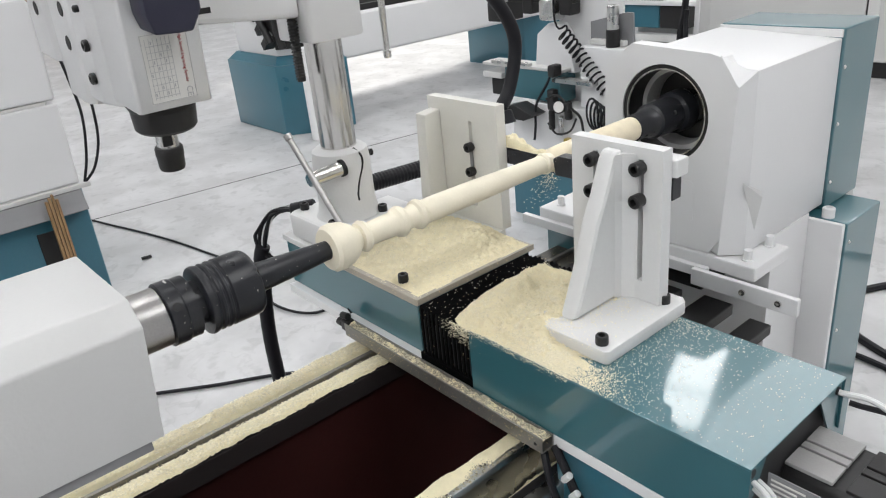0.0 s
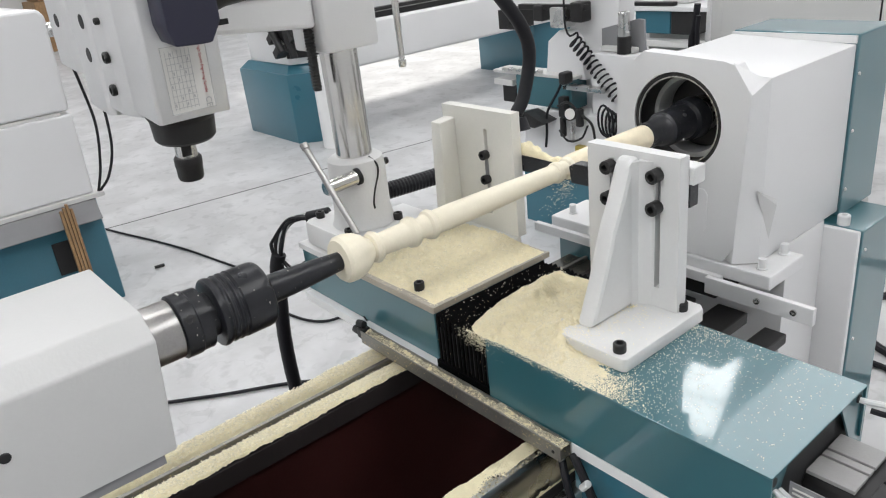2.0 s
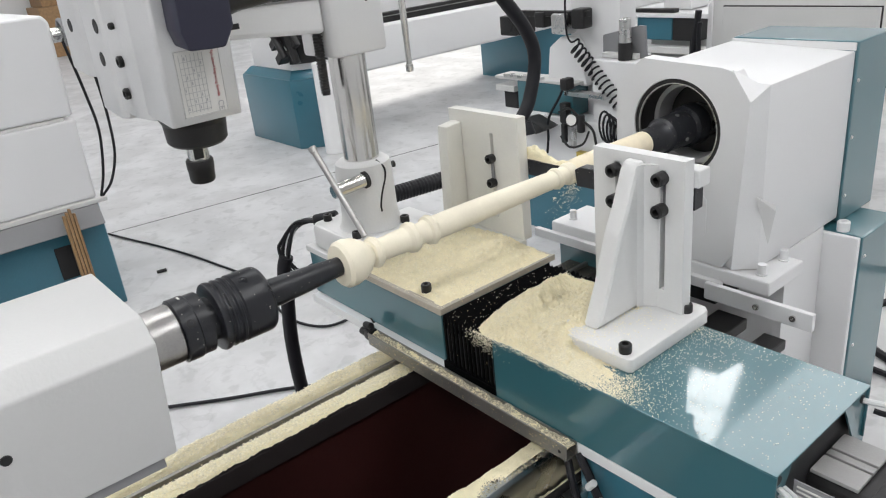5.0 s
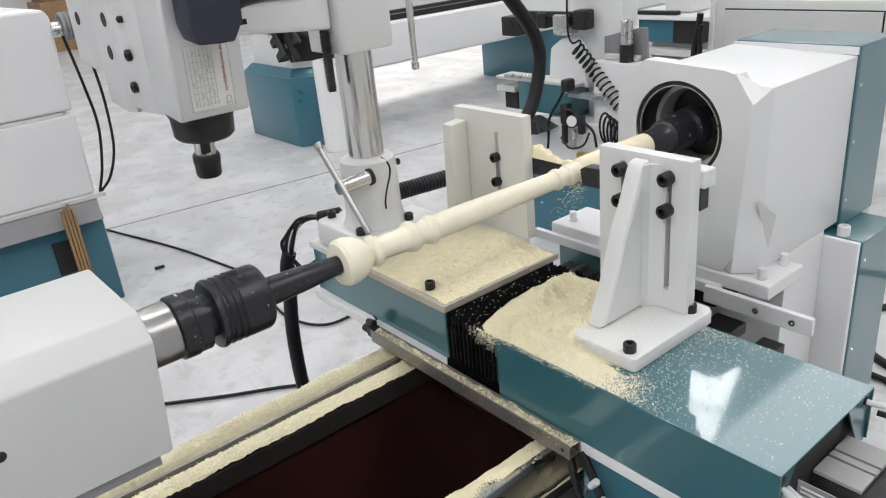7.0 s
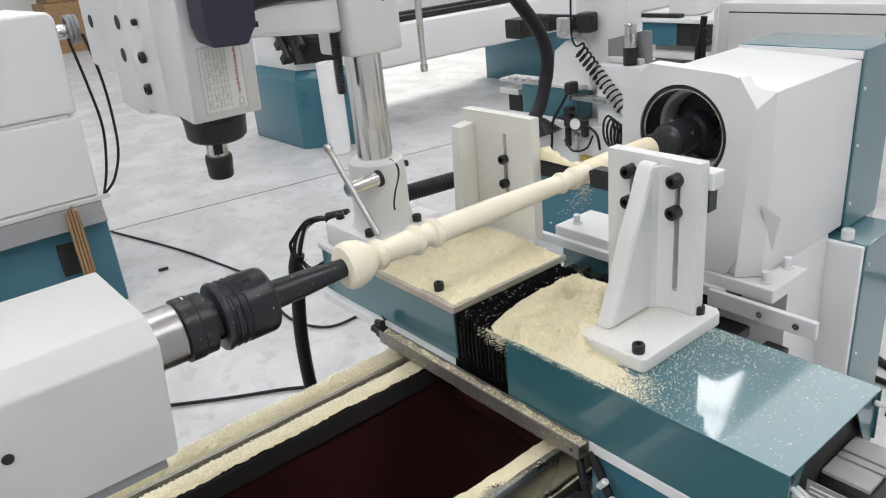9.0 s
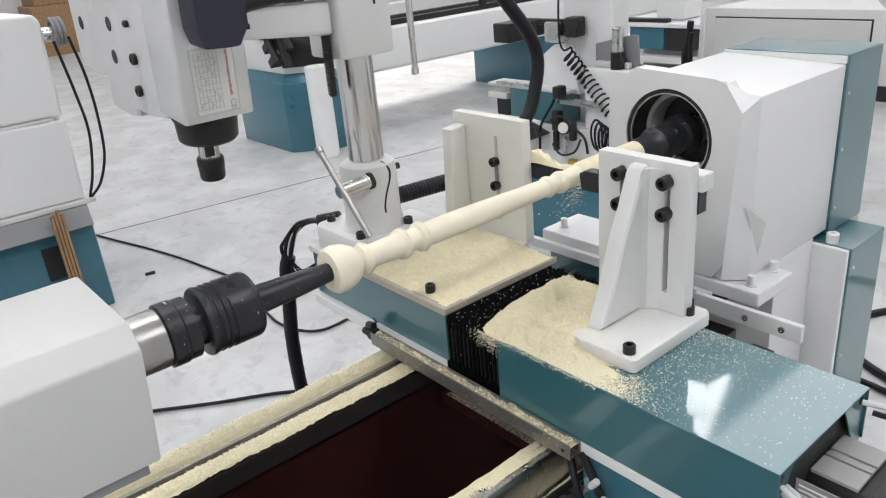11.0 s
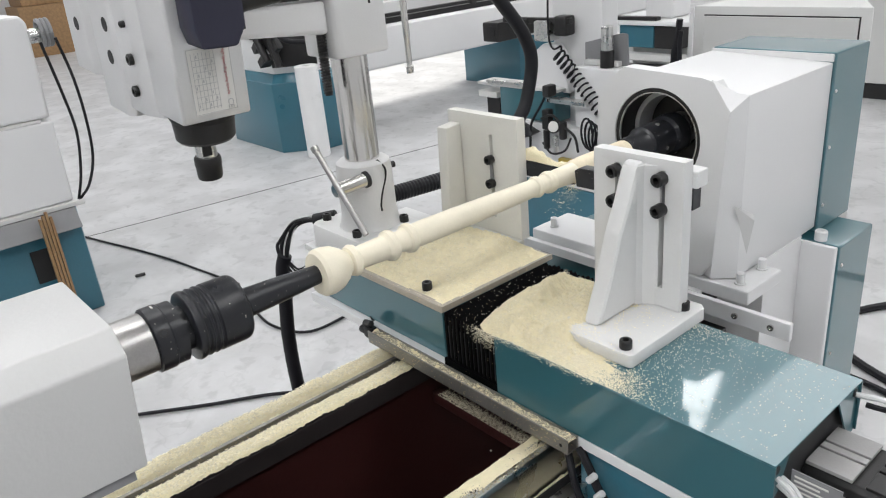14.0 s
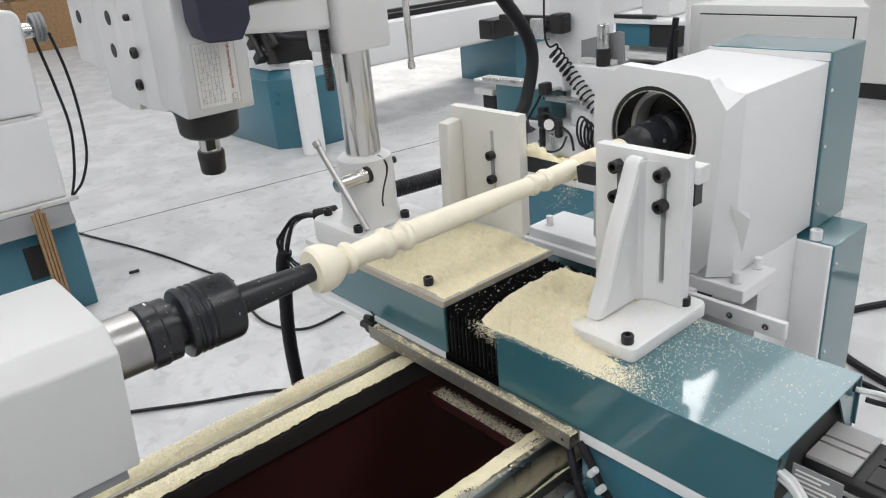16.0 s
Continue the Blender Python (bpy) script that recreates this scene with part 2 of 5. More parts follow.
def lathe(profile, p0, way, seg=40, into=None, cap=True):
    """Turns a profile of (distance along way, radius) round the line from p0 along way."""
    bm, seg = bmesh.new(), max(seg, 18)
    q = Vector(way).to_track_quat("Z", "Y").to_matrix()
    p0 = Vector(p0)
    rings = []
    for s, r in profile:
        rings.append([bm.verts.new(p0 + q @ Vector((r * math.cos(2 * math.pi * i / seg), r * math.sin(2 * math.pi * i / seg), s))) for i in range(seg)])
    for a, c in zip(rings, rings[1:]):
        for i in range(seg):
            bm.faces.new((a[i], a[(i + 1) % seg], c[(i + 1) % seg], c[i]))
    if cap:
        bm.faces.new(rings[0][::-1])
        bm.faces.new(rings[-1])
    return merge(into, bm) if into is not None else bm


def rod(p0, p1, r, seg=20, b=0.0, into=None):
    p0, p1 = Vector(p0), Vector(p1)
    n = (p1 - p0).length
    b = min(b, n * 0.4, r * 0.5)
    prof = [(0, r), (n, r)] if b <= 0 else [(0, r - b), (b, r), (n - b, r), (n, r - b)]
    return lathe(prof, p0, p1 - p0, seg, into)


def smooth_path(points, steps=8):
    pts = [Vector(p) for p in points]
    pts = [pts[0] * 2 - pts[1]] + pts + [pts[-1] * 2 - pts[-2]]
    out = []
    for i in range(1, len(pts) - 2):
        a, b, c, d = pts[i - 1:i + 3]
        for k in range(steps):
            t = k / steps
            out.append(0.5 * ((2 * b) + (c - a) * t + (2 * a - 5 * b + 4 * c - d) * t * t + (3 * b - a - 3 * c + d) * t ** 3))
    return out + [pts[-2]]


def tube(points, r, seg=10, steps=8, into=None, ribs=0.0):
    path = smooth_path(points, steps) if steps > 1 else [Vector(p) for p in points]
    bm = bmesh.new()
    rings = []
    side = None
    for i, p in enumerate(path):
        t = (path[min(i + 1, len(path) - 1)] - path[max(i - 1, 0)]).normalized()
        if side is None:
            side = t.orthogonal().normalized()
        side = (side - t * side.dot(t)).normalized()
        up = t.cross(side)
        rr = r * (1 + (ribs if i % 2 else 0))
        rings.append([bm.verts.new(p + rr * (math.cos(2 * math.pi * k / seg) * side + math.sin(2 * math.pi * k / seg) * up)) for k in range(seg)])
    for a, c in zip(rings, rings[1:]):
        for k in range(seg):
            bm.faces.new((a[k], a[(k + 1) % seg], c[(k + 1) % seg], c[k]))
    bm.faces.new(rings[0][::-1])
    bm.faces.new(rings[-1])
    return merge(into, bm) if into is not None else bm


def cap_screw(p, way, r=0.009, h=0.012):
    """A socket-head cap screw that stands on p with its head along way."""
    prof = [(0, r * 0.97), (0.001, r), (h - 0.0015, r), (h, r - 0.0012), (h, r * 0.55), (h * 0.45, r * 0.5), (h * 0.42, 0.0004)]
    return lathe(prof, p, way, 18)


def bed_of_dust(name, x0, x1, y0, y1, height, parent=None, step=0.004, rough=0.003):
    """A loose heap: a sheet whose height over its support is height(x, y), closed at the rim."""
    nx, ny = max(2, int((x1 - x0) / step)), max(2, int((y1 - y0) / step))
    verts, faces, full = [], [], []
    for j in range(ny + 1):
        for i in range(nx + 1):
            x, y = x0 + (x1 - x0) * i / nx, y0 + (y1 - y0) * j / ny
            z, h = height(x, y)
            full.append(h > 0.0006)
            if h > 0.0006:
                h += rough * (noise.noise((x * 60, y * 60, 3.1)) + 0.7 * noise.noise((x * 170, y * 170, 7.7))) * min(1, h / 0.006)
                h += rough * 0.5 * random.uniform(-1, 1) * min(1, h / 0.004)
            verts.append((x, y, z + h))
    for j in range(ny):
        for i in range(nx):
            a = j * (nx + 1) + i
            if full[a] or full[a + 1] or full[a + nx + 1] or full[a + nx + 2]:
                faces.append((a, a + 1, a + nx + 2, a + nx + 1))
    return verts, faces


def flakes(spots, size, seed=1):
    """Many small curled chips, each a bent four-sided flake with some thickness, at the given places."""
    rnd = random.Random(seed)
    verts, faces = [], []
    for x, y, z in spots:
        s = size * rnd.uniform(0.5, 1.4)
        a = rnd.uniform(0, 6.283)
        ca, sa = math.cos(a) * s, math.sin(a) * s
        w = rnd.uniform(0.35, 0.8)
        t = rnd.uniform(0.0002, 0.0014)
        k = len(verts)
        verts += [(x - ca, y - sa, z + t), (x + sa * w, y - ca * w, z + 0.0002), (x + ca, y + sa, z + t * 1.4), (x - sa * w, y + ca * w, z + 0.0004), (x, y, z + t + s * 0.35)]
        faces += [(k, k + 1, k + 4), (k + 1, k + 2, k + 4), (k + 2, k + 3, k + 4), (k + 3, k, k + 4)]
    return verts, faces


def stuff(name, data, material, base, label, category):
    verts, faces = data
    me = bpy.data.meshes.new(name)
    b = Vector(base)
    me.from_pydata([tuple(Vector(v) - b) for v in verts], [], faces)
    for p in me.polygons:
        p.use_smooth = True
    me.materials.append(material)
    o = new(name, me)
    o.location = b
    return tagged(o, label, category, "", "stuff")


CARRIED = []  # what travels with the carriage
AX = 1.045  # height of the lathe's axis

# ---- the hall ----
def ceiling_mesh():
    bm = bmesh.new()
    openings = UNSEEN_ROOF_LIGHTS + [SUN_OPENING]
    xs = sorted({-16.0, 9.0, *(c for s in openings for c in (s[0] - s[2] / 2, s[0] + s[2] / 2))})
    ys = sorted({-9.0, 17.0, *(c for s in openings for c in (s[1] - s[3] / 2, s[1] + s[3] / 2))})
    for xa, xb in zip(xs, xs[1:]):
        for ya, yb in zip(ys, ys[1:]):
            mx, my = (xa + xb) / 2, (ya + yb) / 2
            if any(abs(mx - s[0]) < s[2] / 2 and abs(my - s[1]) < s[3] / 2 for s in openings):
                continue
            box(xa, xb, ya, yb, CEIL, CEIL + 0.12, into=bm)
    return bm


setting("floor", box(-16, 9, -9, 17, -0.2, 0), M_FLOOR, "pale worn concrete workshop floor with stains", "floor")
setting("ceiling", ceiling_mesh(), M_CEIL, "white sheet-metal roof, out of view, with openings for the added roof lights", "ceiling")
def glow(name, color, strength):
    m = bpy.data.materials.new(name)
    m.use_nodes = True
    b = m.node_tree.nodes["Principled BSDF"]
    b.inputs["Base Color"].default_value = (0.8, 0.8, 0.8, 1)
    b.inputs["Emission Color"].default_value = (*color, 1)
    b.inputs["Emission Strength"].default_value = strength
    return m


# glow that stands in for daylight in the unseen roof panes
M_PANE = glow("glowing_roof_pane", (0.99, 0.995, 1.0), 2.9)
M_LED = glow("lit_diffuser", (1.0, 0.99, 0.98), 15.0)
for k, (sx, sy, wx, wy, watts) in enumerate(UNSEEN_ROOF_LIGHTS):
    pane = box(sx - wx / 2, sx + wx / 2, sy - wy / 2, sy + wy / 2, CEIL + 0.06, CEIL + 0.07)
    setting("skylight_%d" % (k + 1), pane, M_PANE, "frosted glowing roof pane, out of view, added to light the hall", "skylight")


def unseen_panel_lamp(x, y, turned, panels, width, watts):
    """An unseen lamp under the roof: a shallow housing with lit diffusers, and the light that they give."""
    t = thing("unseen_panel_lamp", (x, y, CEIL - 0.09), "lit panel lamp out of view, set for fill and the cover's highlight", "ceiling lamp", "panel lamps under the roof")
    turn = Matrix.Rotation(radians(turned), 3, "Z")
    rows = [("frame", panels[0][0] - 0.05, panels[-1][1] + 0.05, -0.07, 0.09, width + 0.05, M_WALL)]
    rows += [("diffuser", a, b, -0.09, -0.072, width, M_LED) for a, b in panels]
    for name, y0, y1, z0, z1, w, mt in rows:
        bm = box(-w, w, y0, y1, z0, z1, 0.004)
        bmesh.ops.rotate(bm, verts=bm.verts, cent=(0, 0, 0), matrix=turn)
        bmesh.ops.translate(bm, verts=bm.verts, vec=(x, y, CEIL - 0.09))
        part(name, bm, mt, t)
    if watts:
        d = bpy.data.lights.new("roof_fill_light", "AREA")
        d.shape, d.size, d.size_y, d.energy = "RECTANGLE", 2 * width, panels[-1][1] - panels[0][0], watts
        o = new("roof_fill_light", d)
        o.location = (x, y, CEIL - 0.20)


unseen_panel_lamp(-3.83, 7.35, 20, ((-1.38, -0.66), (-0.56, 1.15)), 0.30, 0)
# two more lamps out of view, added as fill for the headstock and tops
unseen_panel_lamp(2.4, 2.6, 0, ((-0.6, 0.6),), 0.4, 14)
unseen_panel_lamp(-1.6, 0.4, 0, ((-0.6, 0.6),), 0.4, 22)
setting("wall_north", box(-16.2, 9.2, 17, 17.2, 0, CEIL), M_WALL, "plain pale workshop wall", "wall")
setting("wall_south", box(-16.2, 9.2, -9.2, -9, 0, CEIL), M_WALL, "plain pale workshop wall", "wall")
setting("wall_west", box(-16.2, -16, -9, 17, 0, CEIL), M_WALL, "plain pale workshop wall", "wall")
setting("wall_east", box(9, 9.2, -9, 17, 0, CEIL), M_WALL, "plain pale workshop wall", "wall")


# ---- the lathe: bed ----
def lathe_bed():
    bed = thing("lathe_bed", (-0.05, 0.2, 0), "long lathe bed with dusty steel ways and red-primed inside", "lathe bed")
    part("side_wall", box(-0.295, -0.205, -1.7, 1.25, 0.0, 0.665, 0.004), M_OXIDE, bed, "dark red primed wall of the bed")
    part("side_wall", box(0.11, 0.26, -1.7, 0.45, 0.0, 0.588, 0.004), M_OXIDE, bed, "dark red primed wall of the bed")
    part("floor_pan", box(-0.205, 0.11, -1.7, 0.88, 0.10, 0.12), M_OXIDE, bed, "dark red chip pan between the walls")
    part("cross_wall", box(-0.205, 0.13, 0.52, 0.55, 0.12, 0.60, 0.003), M_OXIDE, bed)
    way = box(-0.300, -0.200, -1.7, 1.25, 0.665, 0.680, 0.002)
    part("way", way, M_WAY, bed, "flat steel way dusted with chips")
    part("guide_rail", prism([(-0.2505, 0.680), (-0.2415, 0.680), (-0.2425, 0.685), (-0.2415, 0.689), (-0.2505, 0.689), (-0.2495, 0.685)], "y", -1.7, 1.2, 0.001), M_RAIL, bed, "ground linear guide rail")
    part("inner_lip", box(-0.203, -0.188, -1.7, 1.25, 0.645, 0.684, 0.002), M_LIP, bed, "plain dark grey lip along the bed")
    # near way with its guide bar
    part("way", box(0.105, 0.262, -1.7, 0.45, 0.590, 0.605, 0.002), M_RAIL, bed, "flat steel way dusted with chips")
    part("guide_rail", prism([(0.118, 0.605), (0.156, 0.605), (0.154, 0.640), (0.157, 0.672), (0.154, 0.681), (0.120, 0.681), (0.117, 0.672), (0.120, 0.640)], "y", -1.6, 0.45, 0.0015), M_STEEL, bed, "pale ground guide bar with countersunk screws")
    for i in range(18):
        part("rail_screw", lathe([(0, 0.006), (0.0008, 0.0055), (0.0008, 0.0035), (0.0002, 0.003)], (0.137, -1.5 + i * 0.11, 0.681), (0, 0, 1), 12), M_BLACK, bed)
    part("edge_bar", box(0.205, 0.228, -1.6, 0.45, 0.605, 0.650, 0.003), M_STEEL, bed, "pale square bar beside the guide")
    part("lead_screw", rod((0.185, -1.6, 0.625), (0.185, 0.45, 0.625), 0.010, 16), M_BLACK, bed, "dark lead screw beside the guide bar")
    part("tie_bar", box(-0.205, 0.105, 0.130, 0.160, 0.575, 0.600, 0.003), M_OXIDE, bed)
    part("dark_way", box(0.00, 0.05, 0.28, 0.60, 0.655, 0.675, 0.003), M_BLACK, bed, "dark way under the headstock")
    part("dark_way", box(0.10, 0.165, 0.28, 0.60, 0.655, 0.680, 0.003), M_BLACK, bed, "dark way under the headstock")
    part("dark_way", box(0.20, 0.245, 0.28, 0.60, 0.640, 0.662, 0.003), M_BLACK, bed, "dark way under the headstock")
    return bed


def rail_dust():
    def h(x, y):
        n = noise.noise((x * 25, y * 14, 0)) + 0.5 * noise.noise((x * 60, y * 40, 2))
        if x < -0.264:
            return 0.680, max(0, 0.0105 * math.exp(-((x + 0.282) / 0.021) ** 4) * (1 + 0.4 * n))
        return 0.680, max(0, 0.0085 * math.exp(-((x + 0.209) / 0.023) ** 4) * (1 + 0.4 * n))
    v, f = bed_of_dust("d", -0.306, -0.2550, -1.0, 0.30, h, step=0.003)
    stuff("sawdust", (v, f), M_DUST, (-0.284, -0.4, 0.680), "ridge of pale sawdust along the bed way", "sawdust")
    v, f = bed_of_dust("d", -0.2375, -0.1885, -1.0, 0.30, lambda x, y: (0.6805 if x < -0.203 else 0.684, h(x, y)[1]), step=0.003)
    stuff("sawdust", (v, f), M_DUST, (-0.208, -0.4, 0.684), "ridge of pale sawdust along the bed way", "sawdust")
    v, f = bed_of_dust("d", 0.158, 0.204, -0.6, 0.3, lambda x, y: (0.605, max(0, 0.006 + 0.008 * noise.noise((x * 30, y * 20, 5)))), step=0.005)
    stuff("sawdust", (v, f), M_DUST, (0.18, -0.2, 0.605), "thin sawdust lying beside the guide bar", "sawdust")
    rnd = random.Random(5)
    spots = []
    for _ in range(15000):
        x, y = rnd.choice((rnd.gauss(-0.281, 0.012), rnd.gauss(-0.212, 0.013))), rnd.uniform(-0.85, 0.28)
        if -0.304 < x < -0.189 and not -0.255 < x < -0.2385:
            spots.append((x, y, (0.680 if x < -0.203 else 0.6842) + h(x, y)[1] + rnd.uniform(0.0, 0.003)))
    stuff("wood_chips", flakes(spots, 0.0023, 31), M_SHAVING, (-0.25, -0.3, 0.690), "loose shavings along the bed way", "wood chips")
    v, f = bed_of_dust("d", 0.119, 0.146, -0.7, 0.3, lambda x, y: (0.681, max(0, 0.0035 + 0.005 * noise.noise((x * 50, y * 18, 9)) - 0.12 * max(0, x - 0.130))), step=0.004, rough=0.002)
    stuff("sawdust", (v, f), M_DUST, (0.13, -0.2, 0.681), "pale sawdust along the guide bar", "sawdust")
    spots = [(rnd.uniform(0.120, 0.154), rnd.uniform(-0.6, 0.25), 0.6815) for _ in range(3200)]
    stuff("wood_chips", flakes(spots, 0.0020, 6), M_GRIT, (0.137, -0.2, 0.681), "fine wood chips on the guide bar", "wood chips")
    spots = [(rnd.uniform(-0.185, 0.10), min(0.160, max(0.130, rnd.gauss(0.142, 0.008))), 0.6005) for _ in range(2600)]
    stuff("wood_chips", flakes(spots, 0.0020, 16), M_GRIT, (-0.04, 0.145, 0.600), "grey chips on the tie bar of the bed", "wood chips")
    spots = [(rnd.uniform(0.158, 0.262), rnd.uniform(-0.55, 0.20), 0.6055) for _ in range(3200)]
    stuff("wood_chips", flakes(spots, 0.0022, 17), M_GRIT, (0.2, -0.2, 0.605), "grey chips on the near way", "wood chips")


# ---- headstock ----
def ring_plate(poly, cx, cz, r, y0, y1, seg=48):
    """A plate in the xz plane with a round hole through it."""
    bm = bmesh.new()
    out, k = [], seg
    for i in range(k):
        a = 2 * math.pi * i / k
        dx, dz = math.cos(a), math.sin(a)
        best = 9.0
        for (ax, az), (bx, bz) in zip(poly, poly[1:] + poly[:1]):
            ex, ez = bx - ax, bz - az
            det = dx * -ez + ex * dz
            if abs(det) < 1e-9:
                continue
            t = ((ax - cx) * -ez + ex * (az - cz)) / det
            u = (dx * (az - cz) - dz * (ax - cx)) / det
            if t > 0 and -1e-6 <= u <= 1 + 1e-6:
                best = min(best, t)
        out.append((cx + dx * best, cz + dz * best))
    inn = [(cx + r * math.cos(2 * math.pi * i / k), cz + r * math.sin(2 * math.pi * i / k)) for i in range(k)]
    vo0 = [bm.verts.new((x, y0, z)) for x, z in out]
    vi0 = [bm.verts.new((x, y0, z)) for x, z in inn]
    vo1 = [bm.verts.new((x, y1, z)) for x, z in out]
    vi1 = [bm.verts.new((x, y1, z)) for x, z in inn]
    for i in range(k):
        j = (i + 1) % k
        bm.faces.new((vo0[i], vo0[j], vi0[j], vi0[i]))
        bm.faces.new((vo1[j], vo1[i], vi1[i], vi1[j]))
        bm.faces.new((vo0[j], vo0[i], vo1[i], vo1[j]))
        bm.faces.new((vi0[i], vi0[j], vi1[j], vi1[i]))
    return bm


def headstock():
    hs = thing("headstock", (0.02, 0.75, 0), "white cast headstock with a round spindle opening and teal rear cover", "headstock")
    face = [(-0.142, 0.782), (0.131, 0.782), (0.151, 1.115), (0.113, 1.170), (-0.077, 1.180), (-0.139, 1.125)]
    part("face_plate", ring_plate(face, 0.0, AX + 0.004, 0.096, 0.585, 0.618), M_WHITE, hs, "white chamfered face plate", angle=25)
    # the cheek that slopes from the face plate back to the housing's side
    front = [(0.1135, 0.5855, 1.1695), (0.1515, 0.5855, 1.1145), (0.1315, 0.5855, 0.7825)]
    rear = [(0.145, 0.6195, 1.1412), (0.1679, 0.6195, 1.1402), (0.1679, 0.6195, 0.7825)]
    inner = [(0.104, 0.600, 1.1300), (0.100, 0.600, 1.0900), (0.100, 0.600, 0.7850)]
    cheek = bmesh.new()
    rows = [[cheek.verts.new(v) for v in row] for row in (front, rear, inner)]
    for i in range(2):
        for a, c in ((0, 1), (1, 2), (2, 0)):
            cheek.faces.new((rows[a][i], rows[a][i + 1], rows[c][i + 1], rows[c][i]))
    for i in (0, 2):
        cheek.faces.new((rows[0][i], rows[1][i], rows[2][i]))
    part("cheek", cheek, M_WHITE, hs, "sloping white cheek beside the face plate", angle=20)
    body = prism([(-0.142, 0.782), (0.168, 0.782), (0.168, 1.1405), (-0.100, 1.152), (-0.142, 1.120)], "y", 0.6190, 0.950)
    bevel(body, [e for e in body.edges if max(v.co.y for v in e.verts) > 0.9], 0.003)
    bmesh.ops.delete(body, geom=[f for f in body.faces if max(v.co.y for v in f.verts) < 0.63], context="FACES_ONLY")
    part("housing", body, M_WHITE, hs)
    facet = bmesh.new()
    p1, p2, p3, p4 = [facet.verts.new(v) for v in ((0.1682, 0.592, 0.940), (0.177, 0.655, 0.893), (0.1682, 0.651, 0.823), (0.1682, 0.668, 0.900))]
    for f in ((p1, p2, p3), (p2, p4, p3), (p1, p4, p2), (p1, p3, p4)):
        facet.faces.new(f)
    # the darker white puts the facet's shade into its colour
    part("wedge", facet, M_WHITE_DIM, hs, "small white wedge on the housing side, toned darker as a shaded facet", smooth=False)
    part("pocket", prism([(0.030, 0.845), (0.036, 0.838), (0.068, 0.838), (0.074, 0.845), (0.074, 0.915), (0.066, 0.925), (0.038, 0.925), (0.030, 0.915)], "y", 0.5835, 0.5848, 0.0006), M_WHITE, hs, "rounded boss low on the face plate")
    part("rim", lathe([(0, 0.0952), (0, 0.088), (0.012, 0.086), (0.05, 0.086), (0.05, 0.0957), (0.012, 0.0957)], (0, 0.588, AX + 0.004), (0, 1, 0), 56, cap=False), M_BLACK, hs, "dark ring in the spindle opening")
    part("rim_edge", lathe([(0, 0.0882), (-0.0015, 0.0875), (-0.0015, 0.0855), (0.002, 0.085)], (0, 0.5895, AX + 0.004), (0, 1, 0), 56, cap=False), M_STEEL, hs, "bright edge of the ring")
    part("well", lathe([(0.02, 0.086), (0.088, 0.082), (0.088, 0.02)], (0, 0.59, AX + 0.004), (0, 1, 0), 48, cap=False), M_BLACK, hs)
    part("inner_ring", lathe([(0.045, 0.0835), (0.045, 0.074), (0.06, 0.070), (0.085, 0.070), (0.085, 0.080)], (0, 0.59, AX + 0.004), (0, 1, 0), 48, cap=False), M_ALU, hs, "pale ring deep in the opening")
    base = part("base_plate", box(-0.335, 0.213, 0.580, 0.712, 0.750, 0.780, 0.004), M_WHITE, hs, "white base plate under the headstock")
    part("base_block", box(-0.13, 0.1678, 0.735, 0.8915, 0.30, 0.7815, 0.001), M_WHITE, hs)
    for x, y in ((0.183, 0.690), (0.183, 0.606), (-0.30, 0.62)):
        part("base_bolt", lathe([(0, 0.011), (0.003, 0.011), (0.003, 0.008), (0.022, 0.008), (0.023, 0.004)], (x, y, 0.780), (0, 0, 1), 16), M_WHITE, base, "painted-over bolt")
    part("flag_bar", box(-0.378, 0.12, 0.5650, 0.5795, 0.735, 0.757, 0.002), M_WHITE, hs, "thin white cross bar under the headstock")
    part("flag_bar", box(0.095, 0.310, 0.552, 0.5645, 0.722, 0.757, 0.002), M_WHITE, hs, "white drilled bar end")
    for x in (0.205, 0.275):
        part("bar_screw", lathe([(0, 0.006), (0.004, 0.006), (0.004, 0.003), (0.001, 0.003)], (x, 0.552, 0.740), (0, -1, 0), 18), M_CHROME, hs)
    part("under_frame", box(-0.30, 0.090, 0.605, 0.7135, 0.682, 0.749, 0.004), M_DARK, hs)
    part("rear_cover", box(-0.10, 0.172, 0.9525, 1.115, 0.770, 1.160, 0.004), M_TEAL, hs, "teal sheet-metal rear cover")
    part("cover_lip", box(-0.10, 0.168, 0.9475, 0.9520, 1.142, 1.157), M_WHITE, hs)
    for z in (1.08, 0.96, 0.83):
        part("cover_screw", lathe([(0, 0.004), (0.0025, 0.003)], (0.172, 0.966, z), (1, 0, 0), 10), M_STEEL, hs)
    part("front_panel", box(-0.25, 0.240, 0.892, 0.905, 0.0, 0.768, 0.003), M_WHITE, hs, "white front panel of the pedestal")
    part("pedestal", box(-0.25, 0.243, 0.906, 1.075, 0.0, 0.768, 0.004), M_TEAL, hs, "teal pedestal box")
    for z in (0.72, 0.5):
        part("cover_screw", lathe([(0, 0.004), (0.0025, 0.003)], (0.243, 0.925, z), (1, 0, 0), 10), M_STEEL, hs)
    part("knob", lathe([(0, 0.013), (0.020, 0.013), (0.022, 0.011), (0.022, 0.007), (0.012, 0.006)], (0.195, 0.922, 0.768), (0, 0, 1), 20), M_WHITE, hs, "small white socket on the pedestal")
    part("box_below", box(-0.33, -0.14, 0.60, 0.90, 0.0, 0.748, 0.004), M_TEAL, hs, "teal column under the headstock")
    return hs


